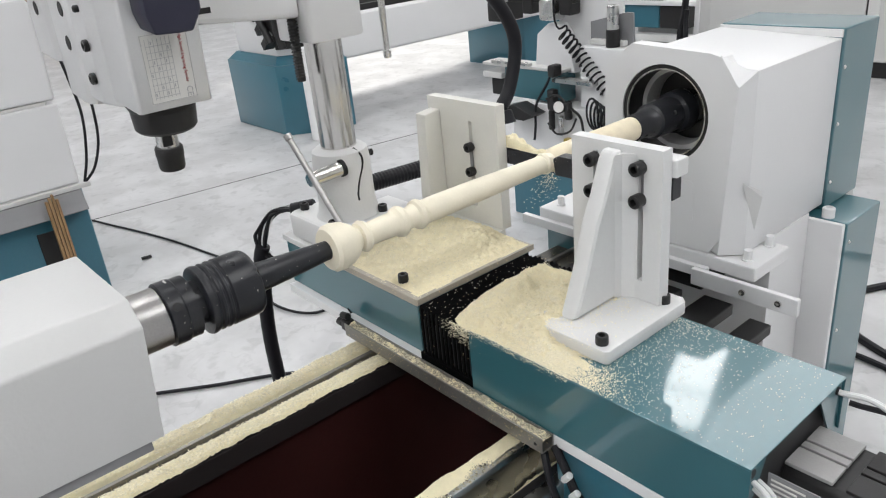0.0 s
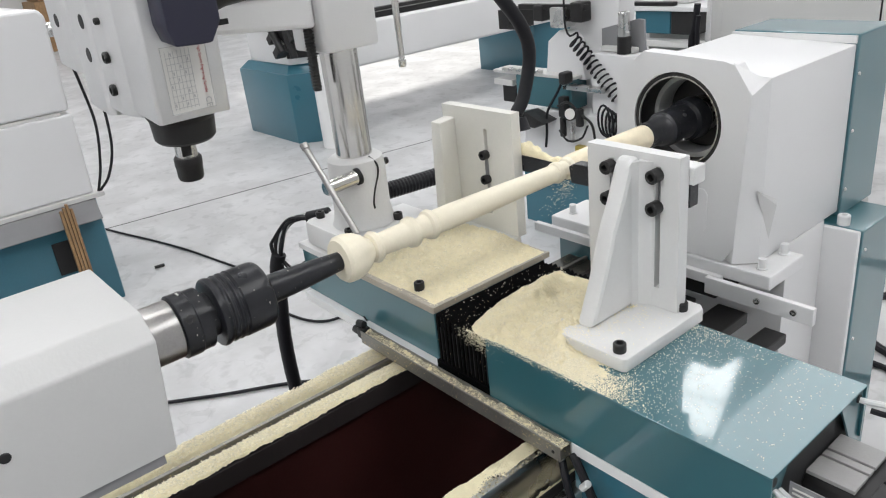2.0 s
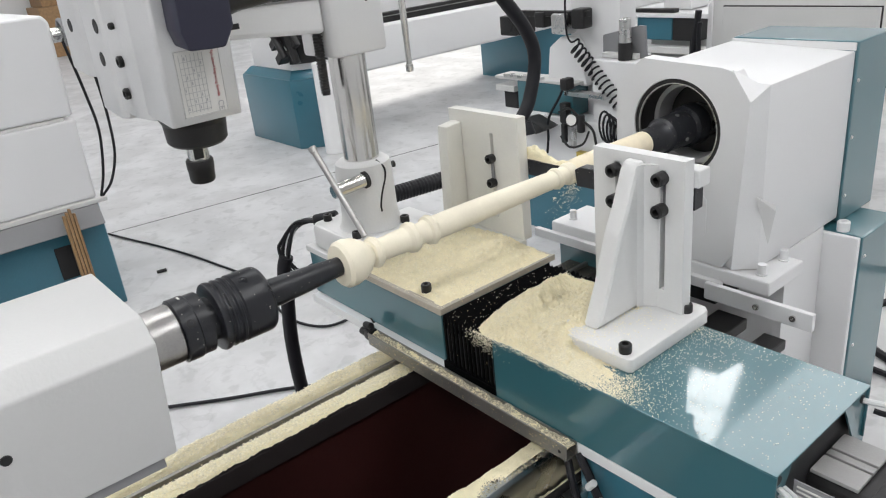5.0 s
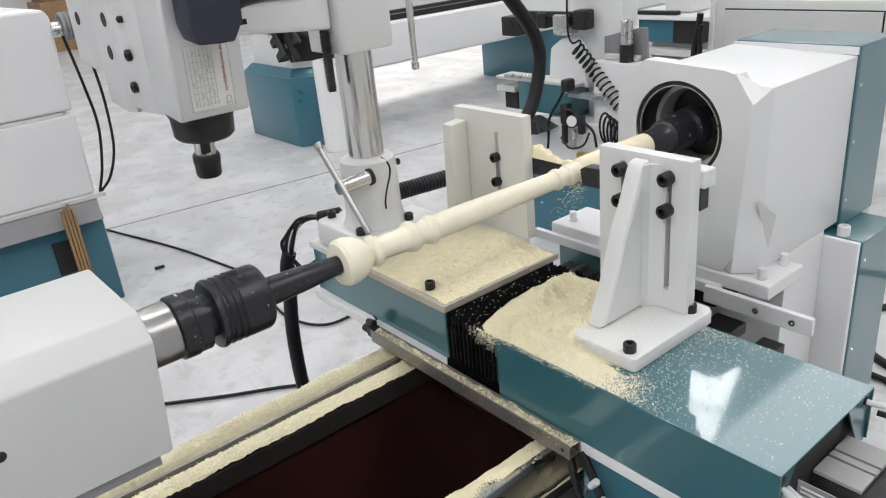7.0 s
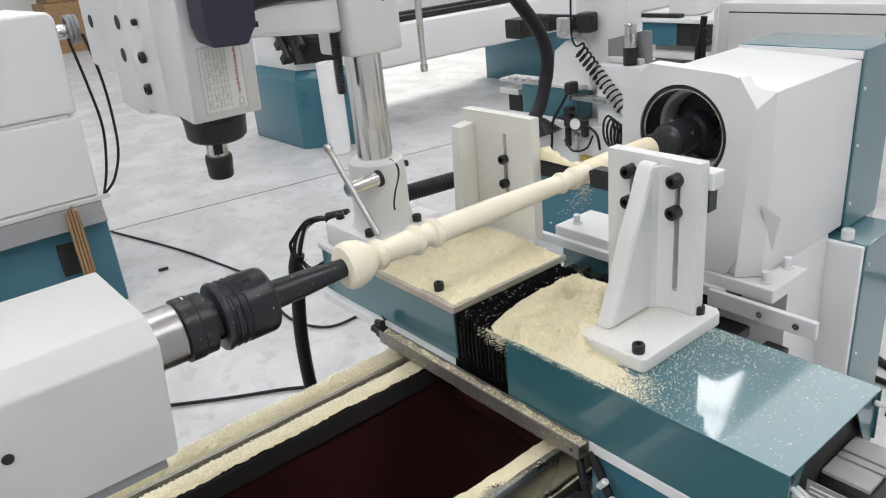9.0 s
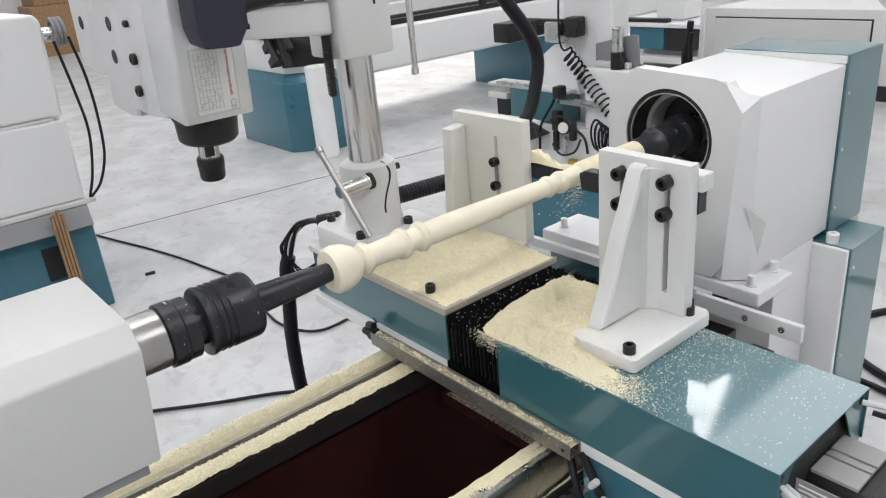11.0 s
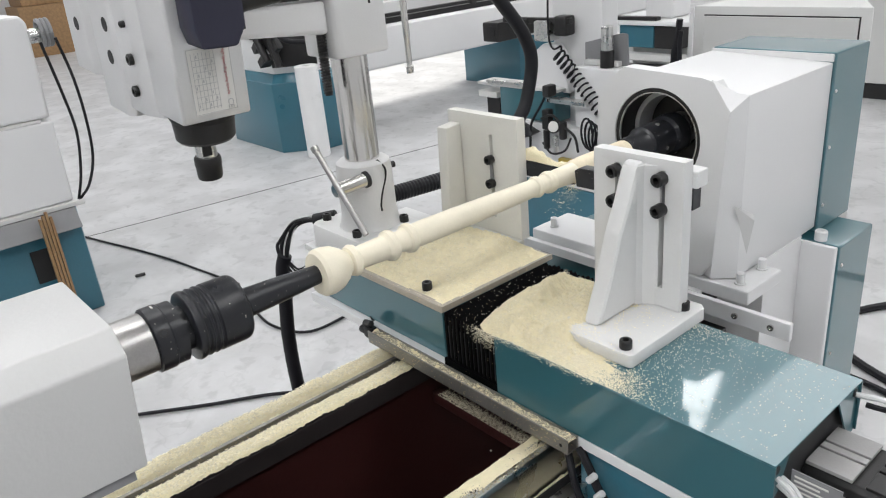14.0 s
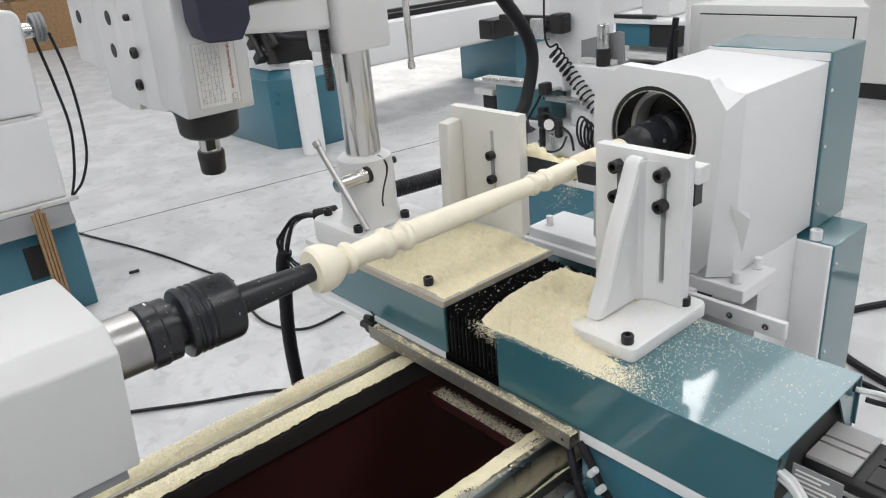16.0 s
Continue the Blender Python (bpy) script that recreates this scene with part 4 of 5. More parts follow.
def front_tool_post():
    p = thing("tool_post", (0.19, 0.16, 0.850), "white cast tool post with slotted plate holding a black cutter", "tool post", "tool posts on the carriage")
    CARRIED.append(p)
    base = part("base_plate", prism([(0.132, 0.059), (0.266, 0.059), (0.271, 0.064), (0.271, 0.250), (0.261, 0.260), (0.120, 0.260), (0.120, 0.115)], "z", 0.8505, 0.872, 0.002), M_CAST, p)
    face = part("face_plate", slotted_plate(0.086, 0.250, 0.212, 0.234, 0.8725, 1.116, (0.132, 0.214), 0.905, 1.098), M_CAST, p, "white slotted plate", smooth=False)
    g = prism([(0.2115, 1.110), (0.196, 1.110), (0.188, 1.100), (0.168, 1.050), (0.148, 1.010), (0.122, 0.935), (0.098, 0.880), (0.096, 0.8725), (0.2115, 0.8725)], "x", 0.154, 0.184, 0.007)
    part("gusset", g, M_CAST, p, "thick white gusset with softened edges")
    part("fillet", prism([(0.1838, 0.2118), (0.1838, 0.190), (0.188, 0.202), (0.198, 0.2075), (0.206, 0.2118)], "z", 0.8725, 1.105), M_CAST, p)
    for x in (0.132, 0.214):
        # near-black insert paints the slot's shade beside the clamp bar
        part("slot_shadow", box(x + 0.0005, x + 0.0046, 0.2215, 0.2335, 1.0405, 1.0845), M_DARK, face, "dark insert that paints the shade in the slot")
        part("clamp_bar", box(x - 0.0046, x - 0.0003, 0.2185, 0.2335, 1.0405, 1.0845, 0.0005), M_SHADE, face, "grey clamp bar in the slot")
        for z in (1.087, 1.038):
            part("clamp_screw", cap_screw((x, 0.2115, z), (0, -1, 0), 0.0105, 0.018), M_BLACK, face, "black socket-head screw")
    for x, y in ((0.250, 0.075), (0.248, 0.228)):
        part("base_screw", cap_screw((x, y, 0.872), (0, 0, 1), 0.0095, 0.014), M_BLACK, base, "black socket-head screw")
    # lower half of the right slot, filled dark as shade
    part("slot_shadow", box(0.2155, 0.2190, 0.2235, 0.2335, 0.9055, 1.0200), M_DARK, face, "dark insert that paints the shade in the slot")
    part("cutter", prism([(0.030, 1.032), (0.252, 1.036), (0.252, 1.070), (0.036, 1.066), (0.026, 1.060)], "y", 0.2345, 0.256, 0.0012), M_CHUCK, p, "black cutter bar")
    block = part("holder", box(0.10, 0.258, 0.2345, 0.264, 1.0705, 1.098, 0.003), M_CAST, p, "white clamp block behind the plate")
    for x in (0.125, 0.165, 0.200):
        part("set_screw", lathe([(0, 0.006), (0.004, 0.006), (0.005, 0.005), (0.005, 0.003), (0.002, 0.003)], (x, 0.250, 1.098), (0, 0, 1), 14), M_STEEL, block)
    return p


def rear_tool_post():
    p = thing("tool_post", (-0.25, 0.27, 0.852), "dusty white slotted tool post holding the rear cutter", "tool post", "tool posts on the carriage")
    CARRIED.append(p)
    part("base_plate", prism([(-0.356, 0.262), (-0.158, 0.262), (-0.158, 0.295), (-0.356, 0.295)], "z", 0.8525, 0.866, 0.002), M_DUSTY, p)
    face = part("face_plate", slotted_plate(-0.356, -0.158, 0.288, 0.310, 0.8665, 1.113, (-0.232,), 0.900, 1.075), M_DUSTY, p, "white slotted plate with dust", smooth=False)
    part("gusset", prism([(0.2875, 1.090), (0.247, 1.086), (0.238, 0.868), (0.2875, 0.868)], "x", -0.347, -0.318, 0.003), M_DUSTY, p)
    for z in (1.025, 0.975):
        part("clamp_screw", cap_screw((-0.232, 0.2875, z), (0, -1, 0), 0.0095, 0.014), M_BLACK, face, "black socket-head screw")
    part("cutter", prism([(-0.040, 1.000), (-0.20, 0.996), (-0.20, 1.024), (-0.046, 1.030)], "y", 0.3105, 0.330, 0.0012), M_CHUCK, p, "black cutter bar with dust")
    part("clamp_bar", box(-0.2360, -0.2280, 0.2845, 0.2874, 0.982, 1.018, 0.0006), M_SHADE, face, "grey clamp bar between the screws")
    def mound(x, y):
        n = noise.noise((x * 60, y * 60, 3))
        return 1.0285, max(0, (0.016 * math.exp(-((x + 0.150) / 0.035) ** 2) + 0.005) * (1 + 0.6 * n) * min(1, (y - 0.310) / 0.004, (0.331 - y) / 0.004, (x + 0.20) / 0.01, (-0.05 - x) / 0.02))
    CARRIED.append(stuff("sawdust", bed_of_dust("d", -0.200, -0.050, 0.3102, 0.3308, mound, step=0.0022, rough=0.002), M_DUST, (-0.13, 0.32, 1.0285), "little mound of sawdust caught on the rear cutter", "sawdust"))
    part("base_screw", cap_screw((-0.159, 0.036, 0.852), (0, 0, 1), 0.0095, 0.017), M_BLACK, p, "black socket-head screw")
    return p


def column_unit():
    cx, cy = -0.418, 0.103
    c = thing("column_stand", (cx, cy, 0.852), "chromed column in a white clamping foot with an arm above", "column stand")
    CARRIED.append(c)
    plate = part("foot_plate", prism([(cx - 0.100, cy - 0.085), (cx + 0.070, cy - 0.085), (cx + 0.085, cy - 0.070), (cx + 0.085, cy + 0.075), (cx - 0.100, cy + 0.075), (cx - 0.113, cy + 0.06), (cx - 0.113, cy - 0.07)], "z", 0.8525, 0.905, 0.008), M_CAST, c)
    part("foot", lathe([(0.9055, 0.066), (0.912, 0.062), (0.935, 0.058), (1.02, 0.0575), (1.040, 0.055), (1.046, 0.047), (1.047, 0.0365)], (cx, cy, 0), (0, 0, 1), 48), M_CAST, c, "round white clamping foot")
    part("column", rod((cx, cy, 0.9), (cx, cy, 1.62), 0.0355, 48), M_CHROME, c, "polished round column")
    slit = [(cx + 0.044, cy + 0.004, 1.047), (cx + 0.0565, cy + 0.012, 1.032), (cx + 0.0565, cy + 0.012, 1.012), (cx + 0.0572, cy + 0.000, 0.985), (cx + 0.0570, cy - 0.007, 0.960), (cx + 0.0570, cy - 0.007, 0.945)]
    part("slit", tube(slit, 0.0021, 8), M_DARK, c)
    part("clamp_pin", rod((cx + 0.049, cy - 0.105, 1.013), (cx + 0.049, cy - 0.028, 1.017), 0.0140, 24, 0.002), M_CHROME, c, "worn steel clamp pin")
    part("pin_hole", rod((cx + 0.049, cy - 0.0345, 1.0165), (cx + 0.049, cy - 0.0275, 1.0170), 0.0168, 24), M_DARK, c, "dark hole round the clamp pin")
    bar = part("tommy_bar", rod((cx + 0.011, cy - 0.110, 1.090), (cx + 0.120, cy - 0.093, 0.935), 0.0060, 14, 0.001), M_QUILL, c, "worn steel sliding handle")
    part("bar_end", rod((cx + 0.006, cy - 0.1108, 1.097), (cx + 0.013, cy - 0.1097, 1.087), 0.0080, 14, 0.001), M_QUILL, bar)
    for x, y in ((-0.362, 0.149), (-0.510, 0.053), (-0.372, 0.036)):
        part("foot_screw", cap_screw((x, y, 0.905), (0, 0, 1), 0.0095, 0.014), M_BLACK, plate, "black socket-head screw")
    part("side_screw", cap_screw((cx + 0.02, cy + 0.057, 1.02), (0.3, 1, 0), 0.007, 0.006), M_BLACK, c)
    # slide head on the column and the arm to the motor
    part("slide_head", prism([(cx - 0.055, cy - 0.06), (cx + 0.055, cy - 0.06), (cx + 0.062, cy - 0.05), (cx + 0.062, cy + 0.055), (cx - 0.055, cy + 0.055)], "z", 1.255, 1.60, 0.006), M_WHITE, c, "white slide head round the column")
    part("head_slit", tube([(cx + 0.0625, cy + 0.01, 1.60), (cx + 0.0625, cy + 0.012, 1.40), (cx + 0.0625, cy + 0.02, 1.345)], 0.0022, 8), M_DARK, c)
    part("arm", prism([(-0.225, 1.325), (0.042, 1.300), (0.042, 1.36), (-0.225, 1.37)], "x", -0.43, -0.375, 0.008), M_WHITE, c, "white arm from slide head to motor")
    part("arm_slot", box(-0.3745, -0.3735, -0.16, -0.12, 1.333, 1.342), M_DARK, c)
    part("arm_top", box(-0.45, -0.36, -0.20, 0.040, 1.372, 1.50, 0.006), M_WHITE, c)
    spr = []
    for i in range(150):
        a = i * 1.25
        spr.append((-0.392 + 0.0085 * math.cos(a), 0.032 + 0.0085 * math.sin(a), 1.355 - i * 0.00108))
    sp = tube(spr, 0.0018, 5, 1)
    rod((-0.392, 0.032, 1.19), (-0.392, 0.032, 1.36), 0.0075, 12, 0, sp)
    part("spring", sp, M_BLACK, c, "dark return spring on a rod")
    part("stop_rod", lathe([(0, 0.0068), (0.004, 0.008), (0.014, 0.008), (0.016, 0.006), (0.07, 0.006), (0.072, 0.0068), (0.40, 0.0068)], (-0.40, 0.235, 1.194), (0, 0, 1), 14), M_CHROME, c, "thin chromed rod hanging beside the column")
    part("stop_arm", box(-0.415, -0.385, 0.155, 0.25, 1.56, 1.59, 0.004), M_WHITE, c)
    return c


def spindle_motor():
    r = thing("spindle_motor", (-0.248, -0.276, 1.235), "square white high-speed spindle motor with black nose", "spindle motor")
    CARRIED.append(r)
    part("body", prism([(-0.292, -0.325), (-0.204, -0.325), (-0.200, -0.321), (-0.200, -0.224), (-0.204, -0.220), (-0.292, -0.220)], "z", 1.240, 1.62, 0.0015), M_ALU, r, "white-silver square motor body")
    part("nose_flange", lathe([(1.232, 0.046), (1.2395, 0.0495), (1.2398, 0.0495)], (-0.248, -0.276, 0), (0, 0, 1), 40), M_BLACK, r)
    part("nose", lathe([(1.200, 0.040), (1.204, 0.0435), (1.232, 0.0455), (1.2325, 0.042)], (-0.248, -0.276, 0), (0, 0, 1), 40), M_BLACK, r, "black round spindle nose")
    part("shaft", lathe([(1.172, 0.0155), (1.200, 0.0155)], (-0.248, -0.280, 0), (0, 0, 1), 28), M_STEEL, r)
    part("wrench_flat", box(-0.2335, -0.2315, -0.292, -0.278, 1.178, 1.196), M_BLACK, r)
    part("collet_nut", lathe([(1.138, 0.013), (1.138, 0.0175), (1.142, 0.0190), (1.158, 0.0196), (1.160, 0.0203), (1.170, 0.0203), (1.173, 0.0185), (1.173, 0.012)], (-0.248, -0.280, 0), (0, 0, 1), 16), M_BLACK, r, "black collet nut")
    tb = prism([(-0.307, 1.372), (-0.300, 1.349), (-0.268, 1.347), (-0.250, 1.347), (-0.235, 1.372), (-0.235, 1.60), (-0.307, 1.60)], "x", -0.1995, -0.150, 0.003)
    part("terminal_box", tb, M_NAVY, r, "dark navy terminal box")
    lab = part("rating_plate", box(-0.1998, -0.1990, -0.299, -0.235, 1.250, 1.342), M_LABEL, r, "pale printed rating plate")
    for i in range(7):
        y = -0.293 + i * 0.0055
        part("plate_line", box(-0.1989, -0.1986, y, y + 0.0006, 1.256, 1.336), M_INK, lab)
    for i in range(9):
        z = 1.258 + i * 0.0085
        part("plate_line", box(-0.1989, -0.1986, -0.293, -0.259, z, z + 0.0006), M_INK, lab)
    for i in range(12):
        y = -0.2915 + (i % 6) * 0.0055
        z = 1.2605 + (i * 5 % 9) * 0.0085
        part("plate_bar", box(-0.1989, -0.1985, y, y + 0.0016, z, z + 0.0042), M_INK, lab)
    for a, b, e in ((-0.2985, -0.2978, 0), (-0.2362, -0.2355, 0)):
        part("plate_line", box(-0.1989, -0.1986, a, b, 1.2505, 1.3415), M_INK, lab)
    for z in (1.2508, 1.3407):
        part("plate_line", box(-0.1989, -0.1986, -0.2985, -0.2355, z, z + 0.0006), M_INK, lab)
    for body, size, y, z, mt in (("High Speed Engraving Spindle", 0.0056, -0.2470, 1.3385, M_RED), ("CE", 0.0120, -0.2485, 1.2665, M_INK)):
        cu = bpy.data.curves.new("words", "FONT")
        cu.body, cu.size, cu.extrude = body, size, 0.0002
        tmp = new("words", cu)
        me = bpy.data.meshes.new_from_object(tmp)
        bpy.data.objects.remove(tmp)
        # the words run down the plate, facing +x
        m = Matrix(((0, 0, 1, -0.1984), (0, 1, 0, y), (-1, 0, 0, z), (0, 0, 0, 1)))
        bm = bmesh.new()
        bm.from_mesh(me)
        bm.transform(m)
        bpy.data.meshes.remove(me)
        part("printed_words", bm, mt, lab, smooth=False)
    lab.location.y -= 0.0065
    # mounting slide behind the motor
    part("mount_plate", prism([(-0.385, -0.330), (-0.330, -0.330), (-0.2925, -0.316), (-0.2925, -0.215), (-0.395, -0.215), (-0.395, -0.322)], "z", 1.228, 1.62, 0.002), M_ALU, r, "machined mounting plate")
    part("slide_plate", prism([(-0.490, -0.330), (-0.408, -0.330), (-0.3955, -0.320), (-0.3955, -0.215), (-0.495, -0.215), (-0.495, -0.325)], "z", 1.210, 1.62, 0.002), M_ALU, r, "machined slide plate")
    part("rear_rail", box(-0.5250, -0.4955, -0.320, -0.24, 1.290, 1.62, 0.002), M_STEEL, r)
    part("rear_slide", prism([(-0.640, -0.325), (-0.550, -0.325), (-0.5255, -0.310), (-0.5255, -0.22), (-0.640, -0.22)], "z", 1.250, 1.62, 0.003), M_ALU, r)
    for x, z, k in ((-0.337, 1.312, 0.0085), (-0.341, 1.264, 0.0085), (-0.340, 1.362, 0.0050)):
        part("mount_screw", cap_screw((x, -0.330, z), (0, -1, 0), k, 0.007), M_BLACK, r, "black socket-head screw")
    for x, z in ((-0.432, 1.300), (-0.428, 1.350), (-0.590, 1.330)):
        part("screw_hole", lathe([(0, 0.0112), (0.0008, 0.0106), (0.0008, 0.001)], (x, -0.3302 if x > -0.5 else -0.3252, z), (0, -1, 0), 16), M_DARK, r)
    part("side_knob", lathe([(0, 0.012), (0.020, 0.020), (0.045, 0.022), (0.060, 0.018), (0.12, 0.012)], (-0.300, -0.2195, 1.380), (0, 1, 0), 24), M_BLACK, r, "black round cable gland")
    return r


def carriage_hoses():
    h = thing("dust_hose", (-0.36, 0.42, 1.02), "thick black dust hose hanging behind the rear tool post", "hose")
    CARRIED.append(h)
    part("hose", tube([(-0.36, 0.33, 1.46), (-0.36, 0.40, 1.38), (-0.36, 0.463, 1.309), (-0.36, 0.530, 1.230), (-0.36, 0.553, 1.164), (-0.36, 0.529, 1.078), (-0.36, 0.500, 1.040)], 0.0150, 16, 10), M_RUBBER, h)
    part("nozzle", lathe([(0, 0.010), (0.002, 0.024), (0.03, 0.017)], (-0.345, 0.495, 1.004), (-0.2, 0.10, 1), 18), M_RUBBER, h)
    g = thing("corrugated_hose", (-0.45, 0.30, 0.86), "black corrugated hose lying behind the column", "hose")
    CARRIED.append(g)
    part("hose", tube([(-0.50, 0.215, 0.915), (-0.490, 0.27, 0.916), (-0.48, 0.33, 0.917), (-0.47, 0.40, 0.918)], 0.018, 14, 14, ribs=0.10), M_RUBBER, g)
    k = thing("cable_bundle", (-0.60, 0.05, 0.40), "thick black cable bundle looping down from the carriage", "cable bundle")
    CARRIED.append(k)
    part("conduit", tube([(-0.612, -0.012, 0.815), (-0.620, -0.020, 0.78), (-0.62, -0.025, 0.72), (-0.62, -0.037, 0.605), (-0.62, -0.036, 0.455), (-0.61, -0.02, 0.25), (-0.60, 0.0, 0.06)], 0.0160, 14, 8, ribs=0.03), M_RUBBER, k, "black conduit")
    part("sleeve", rod((-0.525, 0.085, 0.900), (-0.562, 0.048, 0.892), 0.0150, 16, 0.002), M_RUBBER, k)
    rnd = random.Random(2)
    for i in range(9):
        a, b = rnd.uniform(-0.014, 0.014), rnd.uniform(-0.018, 0.018)
        loop = [(-0.558, 0.050 + a * 0.4, 0.894), (-0.588 + b * 0.5, 0.030 + a, 0.890), (-0.612 + b, 0.004 + a, 0.862 + b), (-0.618 + b * 0.8, -0.010 + a * 0.6, 0.830), (-0.613 + b * 0.2, -0.014 + a * 0.3, 0.795)]
        part("wire", tube(loop, 0.0024 if i % 4 == 0 else 0.0042, 7), M_CLEAR if i % 4 == 0 else M_RUBBER, k)
    for i in range(3):
        a = rnd.uniform(-0.012, 0.012)
        part("wire", tube([(-0.606, -0.006 + a, 0.80), (-0.585, 0.004 + a, 0.785 + a), (-0.560, 0.022, 0.80 + a), (-0.549, 0.03, 0.805)], 0.0026, 6), M_RUBBER, k)
    part("white_cable", tube([(-0.56, 0.05, 0.905), (-0.63, 0.03, 0.88), (-0.66, 0.02, 0.84), (-0.655, 0.015, 0.80), (-0.62, 0.01, 0.79)], 0.0018, 6), M_CLEAR, k)
    part("wrap", box(-0.578, -0.548, 0.008, 0.04, 0.765, 0.792, 0.006), M_FILM, k, "crumpled white plastic wrap")
    part("connector", box(-0.556, -0.546, 0.03, 0.07, 0.77, 0.82, 0.003), M_STEEL, k)


# ---- other machines and clutter of the hall ----
def rear_lathe():
    m = thing("second_lathe", (-4.5, 3.5, 0), "second lathe with blue-teal legs and long white bed", "lathe")
    for y in (1.99, 4.66):
        part("leg", prism([(-5.08, y), (-4.28, y), (-4.06, y + 0.28), (-4.06, y + 0.50), (-5.08, y + 0.50)], "z", 0.0, 0.53, 0.006), M_BLUE, m, "blue-teal painted leg")
        neck = bmesh.new()
        low = [neck.verts.new(v) for v in ((-5.07, y + 0.01, 0.531), (-4.285, y + 0.01, 0.531), (-4.07, y + 0.28, 0.531), (-4.07, y + 0.49, 0.531), (-5.07, y + 0.49, 0.531))]
        high = [neck.verts.new(v) for v in ((-5.00, y + 0.055, 0.590), (-4.325, y + 0.055, 0.590), (-4.125, y + 0.315, 0.590), (-4.125, y + 0.48, 0.590), (-5.00, y + 0.48, 0.590))]
        neck.faces.new(low)
        neck.faces.new(high)
        for i in range(5):
            neck.faces.new((low[i], low[(i + 1) % 5], high[(i + 1) % 5], high[i]))
        part("leg_neck", neck, M_BLUE, m, "blue-teal sloping top of the leg")
    part("leg_top", prism([(-4.95, 2.05), (-4.32, 2.05), (-4.12, 2.32), (-4.12, 2.47), (-4.95, 2.47)], "z", 0.5905, 0.86, 0.006), M_WHITE, m)
    # thin black sheet on the leg top, painted as the dark of a hollow
    part("hollow_shade", prism([(-4.318, 2.040), (-4.300, 2.034), (-4.100, 2.304), (-4.118, 2.312)], "z", 0.64, 0.86, 0.002), M_BLACK, m, "black sheet that paints a hollow's shade under the drive unit")
    part("beam", prism([(-4.55, 0.50), (-4.12, 0.50), (-4.10, 0.52), (-4.10, 0.81), (-4.12, 0.83), (-4.55, 0.83)], "y", 2.4705, 10.5, 0.004), M_WHITE, m, "long white bed beam")
    for x in (-4.16, -4.45):
        part("rail", box(x - 0.03, x + 0.03, 2.49, 10.4, 0.831, 0.875, 0.004), M_BLACK, m)
    part("back_wall", box(-4.75, -4.60, 2.8, 10.3, 0.55, 0.95, 0.005), M_WHITE, m)
    for i in range(10):
        part("clip", box(-4.13, -4.09, 3.9 + i * 0.55, 3.96 + i * 0.55, 0.878, 0.93, 0.003), M_BLACK, m)
    part("gear_box", box(-4.70, -4.32, 2.0, 2.5, 0.861, 1.15, 0.01), M_BLACK, m, "dark drive unit on the bed end")
    part("hose", tube([(-4.3, 2.0, 1.1), (-4.15, 2.0, 0.95), (-4.05, 2.05, 0.85), (-4.0, 2.2, 0.82)], 0.02, 10), M_RUBBER, m)
    for k, (x, z) in enumerate(((-4.42, 0.80), (-4.30, 0.93), (-4.36, 0.70))):
        part("bracket", prism([(x, z), (x + 0.07, z + 0.05), (x + 0.10, z), (x + 0.03, z - 0.05)], "y", 1.95, 2.04, 0.004), M_BLACK, m)
    for a, b in (((-4.40, 1.96, 0.95), (-4.25, 1.98, 0.70)), ((-4.22, 2.00, 0.92), (-4.16, 2.02, 0.66)), ((-4.50, 1.96, 1.0), (-4.42, 1.98, 0.86))):
        part("strut", rod(a, b, 0.028, 10, 0.004), M_BLACK, m)
    part("guard", prism([(-4.55, 0.98), (-4.20, 0.92), (-4.10, 0.80), (-4.22, 0.74), (-4.34, 0.84), (-4.55, 0.88)], "y", 2.00, 2.045, 0.004), M_BLACK, m)
    f = thing("film_roll", (-3.96, 2.12, 0), "standing roll of white stretch film", "film roll")
    part("film", lathe([(0, 0.030), (0, 0.082), (0.004, 0.085), (0.665, 0.085), (0.669, 0.082), (0.669, 0.035), (0.64, 0.034)], (-3.96, 2.12, 0), (0, 0, 1), 36), M_FILM, f)


